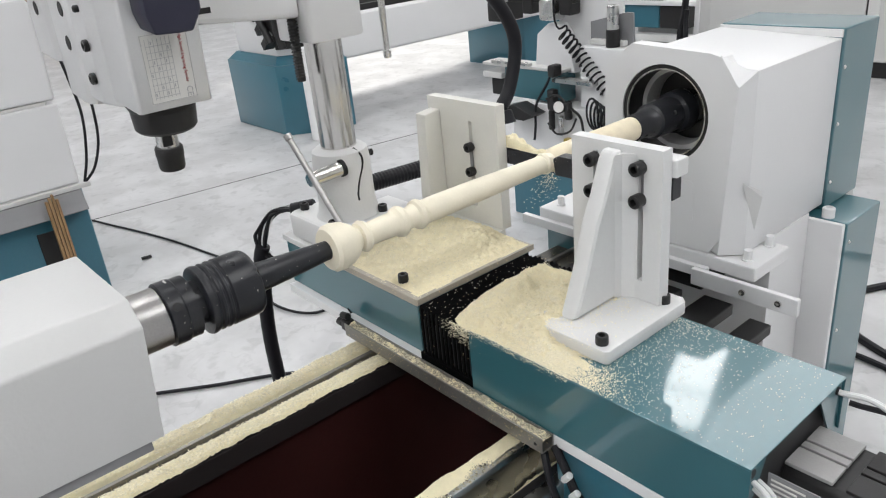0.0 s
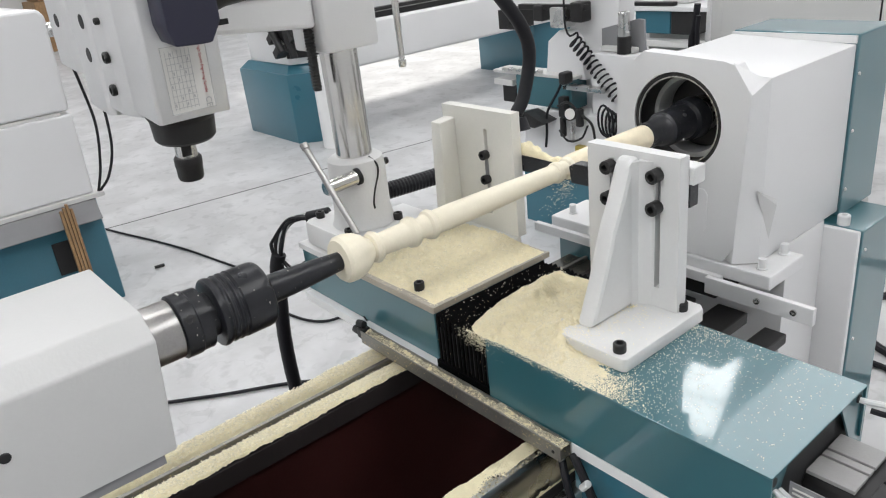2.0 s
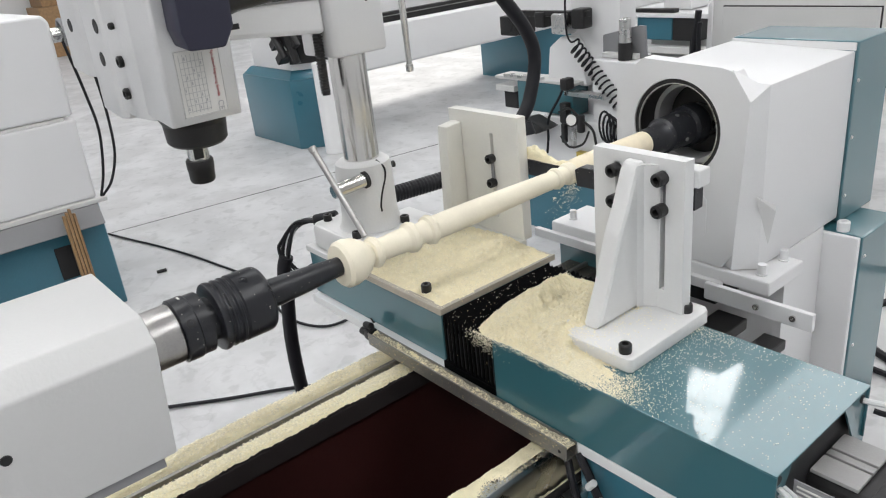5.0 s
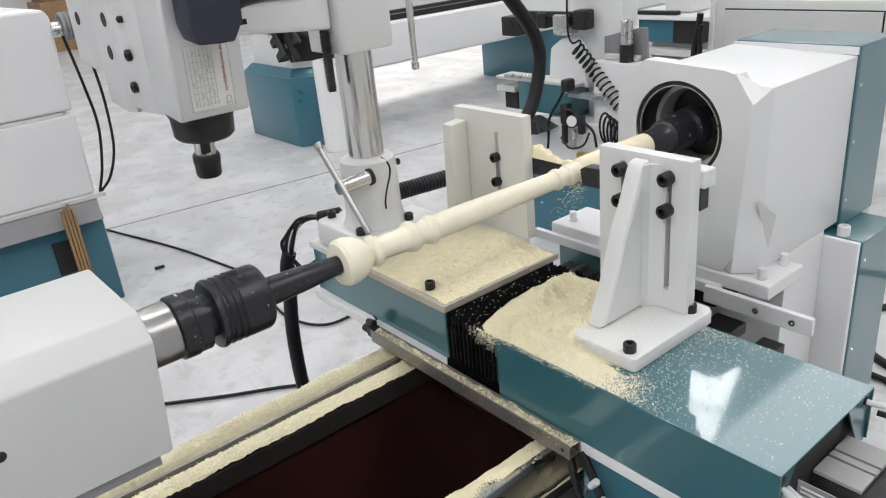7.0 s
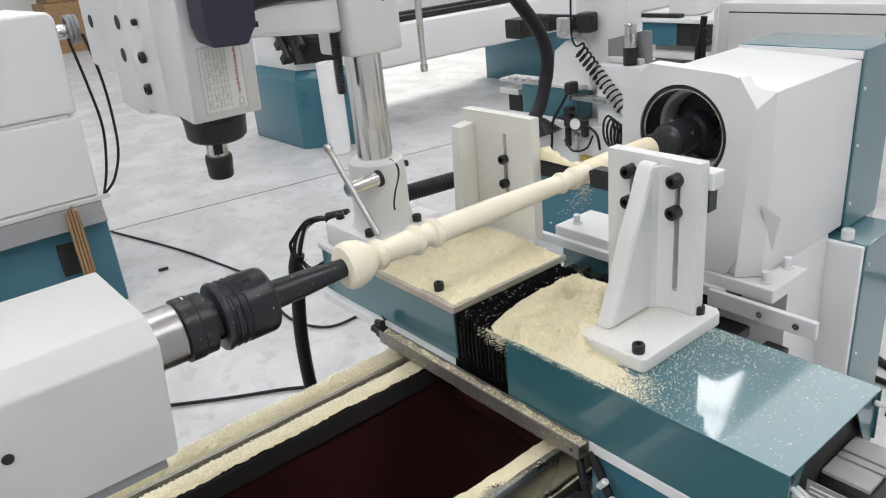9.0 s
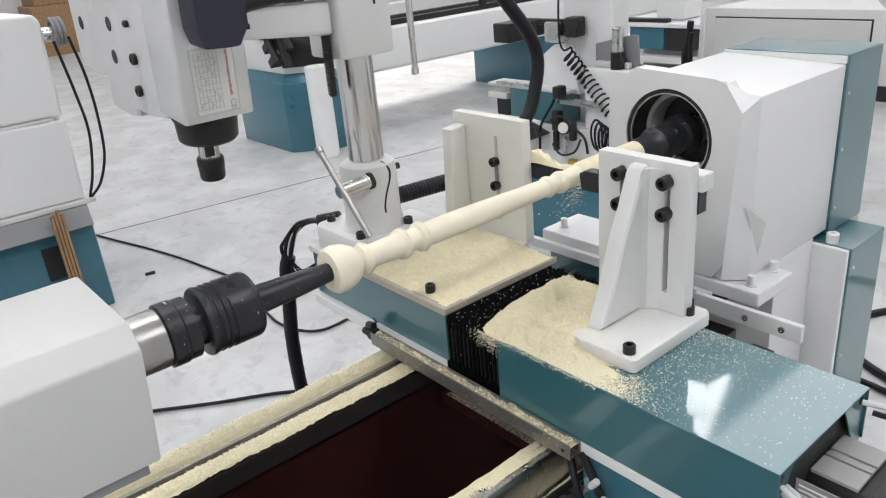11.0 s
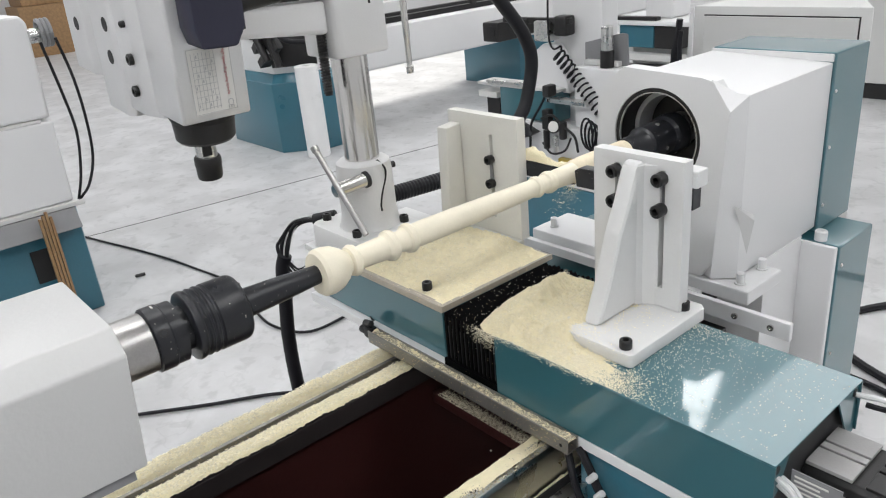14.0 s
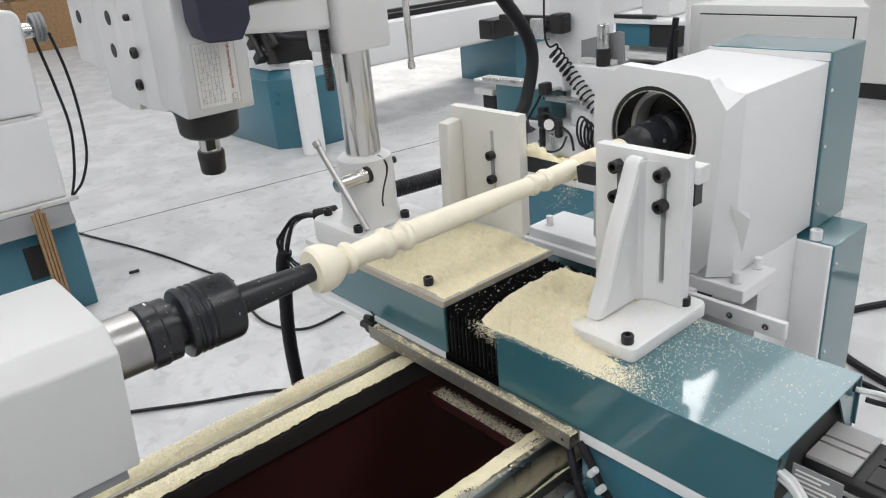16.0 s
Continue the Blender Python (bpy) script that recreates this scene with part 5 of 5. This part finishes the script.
def left_machine():
    m = thing("neighbour_machine", (-3.0, -0.8, 0), "white machine body on a blue-teal pedestal", "machine")
    part("pedestal", prism([(-3.5, -2.6), (-2.62, -2.6), (-2.62, 0.095), (-2.75, 0.125), (-3.5, 0.125)], "z", 0.0, 0.50, 0.006), M_BLUE, m, "blue-teal pedestal")
    part("pedestal_top", box(-3.5, -2.60, -2.6, 0.135, 0.5005, 0.520, 0.003), M_GREY, m)
    part("shoulder", prism([(-2.619, 0.499), (-2.619, 0.40), (-2.555, 0.415), (-2.575, 0.445), (-2.600, 0.499)], "y", -2.6, 0.090, 0.004), M_SHADE, m, "grey sloping shoulder")
    part("opening", box(-2.619, -2.613, -0.135, -0.045, 0.20, 0.35, 0.002), M_DARK, m)
    part("lower_body", prism([(-2.6, 0.5205), (0.100, 0.5205), (0.108, 0.873), (-2.6, 0.873)], "x", -3.4, -2.625, 0.01), M_WHITE, m)
    part("upper_body", prism([(-2.6, 0.886), (0.108, 0.886), (0.122, 1.27), (0.100, 1.30), (-2.6, 1.30)], "x", -3.4, -2.64, 0.012), M_WHITE, m)
    part("seam", box(-3.38, -2.632, -2.6, 0.065, 0.8735, 0.8855), M_GREY, m)
    part("gland", rod((-2.66, 0.115, 1.215), (-2.66, 0.165, 1.215), 0.030, 20, 0.004), M_STEEL, m, "grey cable gland")
    for i in range(3):
        bm = tube([(-2.66 + 0.045 * math.cos(a), 0.165 + i * 0.016, 1.222 + 0.05 * math.sin(a)) for a in [k * math.pi / 10 for k in range(0, 21)]], 0.009, 8, 2)
        part("cable_loop", bm, M_SHADE, m)
    part("cable", tube([(-2.61, 0.205, 1.20), (-2.60, 0.227, 1.042), (-2.60, 0.233, 0.872), (-2.60, 0.219, 0.699), (-2.60, 0.173, 0.581), (-2.62, 0.125, 0.521)], 0.0062, 8), M_RUBBER, m)
    part("cable", tube([(-2.61, 0.145, 1.19), (-2.60, 0.169, 0.982), (-2.60, 0.181, 0.809), (-2.60, 0.152, 0.638), (-2.62, 0.118, 0.521)], 0.0062, 8), M_RUBBER, m)
    s = thing("wood_offcuts", (-2.52, -0.03, 0), "bundle of thin brown sticks leaning on the pedestal", "sticks")
    for i in range(4):
        part("stick", box(-2.552, -2.535, -0.075 + i * 0.014, -0.064 + i * 0.014, 0.0, 0.50 + 0.012 * (i % 3), 0.001), M_STICK, s)


def coil_machine():
    m = thing("pneumatic_machine", (-1.5, 2.1, 0), "white machine column with coiled air hose and gauges", "machine")
    part("column", box(-1.52, -1.24, 2.02, 2.13, 0.0, 1.6, 0.006), M_WHITE, m, "white column")
    part("cone", prism([(-1.62, 0.735), (-1.38, 0.735), (-1.42, 0.90), (-1.46, 0.95), (-1.53, 0.95), (-1.60, 0.90)], "y", 1.96, 2.015, 0.006), M_WHITE, m)
    part("cross_bar", box(-1.76, -1.36, 1.94, 1.97, 1.04, 1.065, 0.003), M_BLACK, m)
    drive = part("motor", box(-1.88, -1.775, 1.92, 2.06, 0.95, 1.04, 0.006), M_BLACK, m, "small black motor")
    part("motor_face", lathe([(0, 0.03), (0.004, 0.03), (0.004, 0.012)], (-1.825, 1.92, 0.995), (0, -1, 0), 20), M_DARK, drive)
    part("valve", box(-1.44, -1.37, 1.93, 2.0, 0.99, 1.075, 0.01), M_BLACK, m)
    part("valve", box(-1.66, -1.60, 1.93, 2.0, 0.99, 1.06, 0.008), M_BLACK, m)
    part("valve_body", box(-1.55, -1.46, 1.92, 2.0, 0.965, 1.055, 0.01), M_STEEL, m)
    coil = [(-1.455, 1.92, 1.20), (-1.46, 1.92, 1.06), (-1.455, 1.92, 0.97), (-1.43, 1.92, 0.935)]
    for i in range(13 * 12):
        a = i * math.pi / 6
        s = i / (13 * 12)
        x, z = -1.415 + 0.245 * s, 0.925 - 0.24 * s
        coil.append((x + 0.020 * math.cos(a), 1.92 + 0.022 * math.sin(a), z + 0.025 * math.cos(a)))
    coil += [(-1.15, 1.92, 0.66), (-1.13, 1.92, 0.58), (-1.17, 1.92, 0.52)]
    part("coiled_hose", tube(coil, 0.0046, 6, 2), M_RUBBER, m, "black coiled air hose")
    loop = []
    for i in range(5 * 12):
        a = i * math.pi / 6
        loop.append((-1.21 + 0.0012 * i + 0.035 * math.cos(a), 1.862 + 0.0006 * i, 0.60 - 0.001 * i + 0.065 * math.sin(a)))
    part("hose_coil", tube(loop, 0.0050, 6, 2), M_RUBBER, m)
    part("table", box(-1.77, -1.42, 1.905, 2.0145, 0.605, 0.745, 0.005), M_TEAL, m, "small teal table body")
    part("table_top", box(-1.92, -1.40, 1.90, 2.015, 0.746, 0.760, 0.003), M_GREY, m)
    part("table_bar", box(-1.85, -1.60, 1.89, 1.92, 0.761, 0.775, 0.003), M_STEEL, m)
    part("table_edge", box(-1.92, -1.79, 1.90, 2.0, 0.685, 0.715, 0.004), M_GREY, m)
    part("table_dark", box(-1.88, -1.79, 1.92, 2.0, 0.60, 0.684, 0.003), M_DARK, m)
    part("base", prism([(-1.74, 0.312), (-0.95, 0.312), (-0.95, 0.595), (-1.60, 0.595), (-1.72, 0.52)], "y", 1.90, 2.015, 0.006), M_WHITE, m)
    part("pedestal", box(-1.74, -0.95, 1.895, 2.02, 0.0, 0.310, 0.005), M_BLUE, m, "blue-teal pedestal")
    part("base_step", prism([(-1.70, 0.53), (-1.56, 0.53), (-1.50, 0.56), (-1.62, 0.60), (-1.70, 0.58)], "y", 1.80, 1.895, 0.003), M_BLACK, m)
    dial = part("gauge", lathe([(0, 0.030), (0.018, 0.030), (0.018, 0.026), (0.015, 0.025)], (-1.385, 1.86, 0.605), (0.3, -1, 0.2), 22), M_BLACK, m, "round pressure gauge")
    part("gauge_face", lathe([(0, 0.025), (0.0005, 0.0245)], (-1.3805, 1.8445, 0.6085), (0.3, -1, 0.2), 22), M_LABEL, dial)
    part("regulator", box(-1.465, -1.425, 1.86, 1.90, 0.58, 0.675, 0.008), M_BLACK, m, "black air regulator")
    part("regulator", rod((-1.345, 1.87, 0.55), (-1.345, 1.87, 0.63), 0.018, 16, 0.004), M_BLACK, m)
    part("filter_bowl", rod((-1.445, 1.87, 0.49), (-1.445, 1.87, 0.58), 0.015, 16, 0.004), M_BLACK, m)
    part("filter_bowl", rod((-1.39, 1.87, 0.47), (-1.39, 1.87, 0.56), 0.013, 16, 0.004), M_STEEL, m)
    part("lead", tube([(-1.44, 1.88, 0.76), (-1.46, 1.86, 0.70), (-1.52, 1.85, 0.60), (-1.53, 1.85, 0.50), (-1.54, 1.85, 0.43)], 0.006, 8), M_RUBBER, m)
    part("lead", tube([(-1.54, 1.85, 0.56), (-1.62, 1.84, 0.57), (-1.72, 1.84, 0.545)], 0.006, 8), M_RUBBER, m)
    part("arm", box(-1.45, -1.22, 1.88, 1.93, 0.705, 0.725, 0.003), M_STEEL, m)
    part("pipe", tube([(-1.47, 1.865, 0.63), (-1.40, 1.86, 0.655), (-1.34, 1.865, 0.61), (-1.28, 1.87, 0.57), (-1.26, 1.87, 0.50)], 0.006, 8), M_BLACK, m)
    part("pipe", tube([(-1.46, 1.86, 0.52), (-1.40, 1.85, 0.48), (-1.33, 1.86, 0.50), (-1.30, 1.87, 0.56)], 0.005, 8), M_BLACK, m)
    part("tee", box(-1.43, -1.33, 1.865, 1.895, 0.575, 0.598, 0.004), M_STEEL, m)
    part("fitting", box(-1.38, -1.30, 1.87, 1.90, 0.43, 0.455, 0.003), M_BRASS, m, "brass fitting")
    part("knob_handle", box(-1.44, -1.40, 1.84, 1.90, 0.735, 0.79, 0.01), M_BLACK, m)
    n = thing("press_block", (-1.18, 2.0, 0), "white block with grey back plate and round steel post", "machine")
    part("back_plate", prism([(-1.318, 0.868), (-1.092, 0.868), (-1.100, 1.000), (-1.130, 1.002), (-1.318, 0.958)], "y", 1.999, 2.012, 0.001), M_SHADE, n, "grey sloping back plate")
    part("block", box(-1.30, -1.12, 1.965, 1.998, 0.868, 0.890, 0.004), M_GREY, n)
    part("sleeve", lathe([(0, 0.030), (0.068, 0.030), (0.071, 0.027), (0.071, 0.01)], (-1.165, 1.955, 0.868), (0, 0, 1), 24), M_BLACK, n, "black sleeve")
    part("post", lathe([(0, 0.025), (0.095, 0.025), (0.098, 0.022), (0.098, 0.014), (0.080, 0.012)], (-1.165, 1.955, 0.940), (0, 0, 1), 24), M_STEEL, n, "bright steel post")
    part("stand", box(-1.32, -1.09, 1.925, 2.012, 0.597, 0.866, 0.006), M_WHITE, n)


def far_machines():
    m = thing("teal_machine", (-2.6, 4.6, 0), "far machine with teal box and dark guides", "machine")
    part("box_body", box(-2.92, -2.60, 4.4, 4.8, 0.49, 0.66, 0.01), M_BLUE, m, "teal box")
    part("dark_side", box(-2.595, -2.37, 4.4, 4.8, 0.49, 0.66, 0.01), M_BLACK, m)
    part("table", box(-3.05, -2.2, 4.35, 4.9, 0.665, 0.70, 0.01), M_WHITE, m)
    part("slide", box(-2.95, -2.55, 4.36, 4.42, 0.701, 0.73, 0.005), M_BLACK, m)
    part("post", box(-2.75, -2.50, 4.5, 4.75, 0.701, 1.35, 0.02), M_WHITE, m)
    part("under_beam", box(-3.3, -2.2, 4.35, 4.45, 0.40, 0.45, 0.006), M_GREY, m)
    part("under_beam", box(-3.3, -2.2, 4.40, 4.50, 0.28, 0.35, 0.006), M_BLACK, m)
    part("leg_block", box(-2.9, -2.3, 4.55, 4.9, 0.0, 0.485, 0.01), M_GREY, m)
    c = thing("control_cabinet", (-0.78, 2.8, 0), "pale grey control cabinet with inset panel", "cabinet")
    part("shell", prism([(-1.175, 2.62), (-0.385, 2.62), (-0.60, 3.05), (-1.10, 3.05)], "z", 0.0, 1.035, 0.006), M_GREY, c)
    part("side_wing", prism([(-1.215, 0.0), (-1.182, 0.0), (-1.168, 1.035), (-1.19, 1.0)], "y", 2.61, 3.05, 0.003), M_WHITE, c)
    part("panel", box(-1.112, -0.434, 2.608, 2.619, 0.30, 0.992, 0.002), M_GREY, c, "inset door panel")
    part("panel_gap", box(-1.118, -0.428, 2.6195, 2.6199, 0.295, 0.998), M_DARK, c)
    part("cable_tail", tube([(-1.22, 2.58, 0.98), (-1.23, 2.58, 0.90), (-1.24, 2.57, 0.80), (-1.23, 2.57, 0.60)], 0.016, 8), M_RUBBER, c)
    part("cable_tail", tube([(-1.20, 2.56, 0.93), (-1.205, 2.56, 0.86), (-1.20, 2.56, 0.70)], 0.012, 8), M_RUBBER, c)
    d = thing("pale_cabinet", (0.1, 5.7, 0), "pale machine panel far behind the headstock", "cabinet")
    part("shell", box(-1.5, 1.6, 5.45, 6.0, 0.12, 1.9, 0.01), M_GREY, d)
    part("foot", box(-1.47, 1.57, 5.47, 5.97, 0.0, 0.118, 0.005), M_BLACK, d)
    e = thing("stacked_boxes", (-15.3, 3.3, 0), "stack of brown cardboard boxes by the far wall", "boxes")
    part("carton", box(-15.9, -14.9, 2.7, 3.7, 0.0, 0.9, 0.01), M_STICK, e)
    part("carton", box(-15.9, -15.0, 2.8, 3.6, 0.905, 1.6, 0.01), M_STICK, e)
    g = thing("dark_machine", (-15.3, 4.4, 0), "dark machine standing by the far wall", "machine")
    part("body", box(-15.9, -14.8, 3.9, 4.8, 0.0, 1.0, 0.02), M_BLACK, g)
    part("head", box(-15.7, -15.1, 4.0, 4.6, 1.005, 1.7, 0.02), M_GREY, g)


def floor_cables():
    def cable(pts, r, label):
        t = thing("floor_cable", pts[0], label, "cable")
        part("sheath", tube(pts, r, 8), M_RUBBER, t)
    cable([(-4.2, 0.18, 0.008), (-3.75, 0.30, 0.008), (-3.45, 0.38, 0.008), (-3.2, 0.45, 0.008), (-2.9, 0.52, 0.008), (-2.6, 0.57, 0.008), (-2.3, 0.62, 0.008)], 0.006, "thin black cable lying on the concrete floor")
    cable([(-1.75, -0.40, 0.010), (-1.6, -0.15, 0.010), (-1.45, 0.07, 0.010), (-1.31, 0.29, 0.010), (-1.1, 0.5, 0.010)], 0.0065, "thin black cable lying on the concrete floor")
    cable([(-2.05, 0.55, 0.010), (-1.80, 0.52, 0.010), (-1.62, 0.60, 0.010), (-1.62, 0.82, 0.010), (-1.60, 0.95, 0.010), (-1.3, 1.1, 0.010)], 0.006, "thin black cable lying on the concrete floor")
    cable([(0.35, 1.60, 0.012), (0.0, 1.75, 0.012), (-0.15, 1.95, 0.012), (0.2, 2.4, 0.012), (1.0, 2.3, 0.012)], 0.014, "black cable lying on the concrete floor")
    cable([(0.9, 1.35, 0.012), (0.5, 1.5, 0.012), (0.1, 1.62, 0.012), (-0.2, 1.60, 0.012)], 0.010, "black cable lying on the concrete floor")
    j = box(-7.0, -1.2, -0.004, 0.004, -0.001, 0.0012)
    bmesh.ops.rotate(j, verts=j.verts, cent=(0, 0, 0), matrix=Matrix.Rotation(math.atan2(-2.53, -0.32) + math.pi, 3, "Z"))
    bmesh.ops.translate(j, verts=j.verts, vec=(-3.1, 5.0, 0))
    tagged(part("floor_joint", j, M_BLACK, None), "dark saw-cut joint in the concrete floor", "floor joint", "", "structure")
    rnd = random.Random(9)
    for x, y in ((-2.82, 0.335), (-1.9, 0.9), (-1.25, 0.75), (-1.8, -0.2)):
        t = thing("offcut", (x, y, 0), "small dark offcut lying on the floor", "offcut")
        a = rnd.uniform(0, 3)
        part("piece", rod((x - 0.024 * math.cos(a), y - 0.024 * math.sin(a), 0.009), (x + 0.024 * math.cos(a), y + 0.024 * math.sin(a), 0.009), 0.008, 8, 0.001), M_BLACK, t)


lathe_bed()
rail_dust()
headstock()
CHUCK = spindle_chuck()
WORK, STOCK = turned_spindle()
tailstock()
carriage()
carriage_dust()
front_tool_post()
rear_tool_post()
column_unit()
spindle_motor()
carriage_hoses()
rear_lathe()
left_machine()
coil_machine()
far_machines()
floor_cables()

def falling_chips():
    """Single chips that drop from the cutter, one after the other, into the bed."""
    rnd = random.Random(77)
    made = []
    for i in range(110):
        t0 = i * 16.0 / 110 + rnd.uniform(0, 0.15)
        c = thing("falling_chip", (0.0, 0.0, 0.0), "single pale wood chip falling from the cutter", "wood chip", "falling chips")
        w = rnd.uniform(0.0014, 0.0030)
        bm = prism([(-w, -w * 0.6), (w * 0.7, -w), (w, w * 0.8), (-w * 0.6, w)], "z", -0.0006, 0.0006)
        part("flake", bm, M_CHIP, c, smooth=False)
        x, y = rnd.uniform(-0.17, 0.03), 0.22 + 0.0056 * t0 + rnd.uniform(-0.30, 0.02)
        made.append((c, t0, x, y, rnd.uniform(-0.02, 0.02), rnd.uniform(-60, 60)))
    return made


CHIPS = falling_chips()

# ---- movement ----
FEED = [(0.0, 0.0), (2.0, 0.0097), (4.0, 0.0200), (6.5, 0.0341), (9.0, 0.0478), (11.5, 0.0612), (13.5, 0.0722), (16.0, 0.0902)]


def motions():
    # the carriage and all that stands on it creep along the bed
    for ob in CARRIED:
        b = ob.location.copy()
        lean = 6 if ob.name == "spindle_motor" else 0
        walk(ob, [(t, pose(b.x, b.y + d, b.z, 0, lean, 0)) for t, d in FEED])
    # the uncut length recedes before the cutter
    walk(STOCK, [(t, pose(0, d, 0)) for t, d in FEED])
    # chips leave the cutter, drop and come to rest on the pan
    for ob, t0, x, y, drift, spin in CHIPS:
        z0, z1 = 1.035, 0.1215
        rows = [(0.0, pose(x * 0.2, 0.262 + 0.0056 * t0, z0, 0, 0, spin))] if t0 > 0.1 else []
        for k in range(6):
            a = k / 5
            h = z0 + (z1 - z0) * a * a
            rows.append((t0 + 0.45 * a, pose(x * (0.2 + 0.8 * a) + drift * a, 0.262 + 0.0056 * t0 + (y - 0.262 - 0.0056 * t0) * a, h, spin * a, spin * a, spin)))
        rows = [r for r in rows if r[0] <= 16.0]
        if rows[0][0] > 0:
            rows = [(0.0, rows[0][1])] + rows
        if rows[-1][0] < 15.95:
            rows.append((16.0, rows[-1][1]))
        walk(ob, rows)
    # the work and its drive chuck turn
    for ob in (WORK, CHUCK):
        b = ob.location.copy()
        walk(ob, [(i * 0.1, pose(b.x, b.y, b.z, 0, 62 * i, 0)) for i in range(161)])


motions()
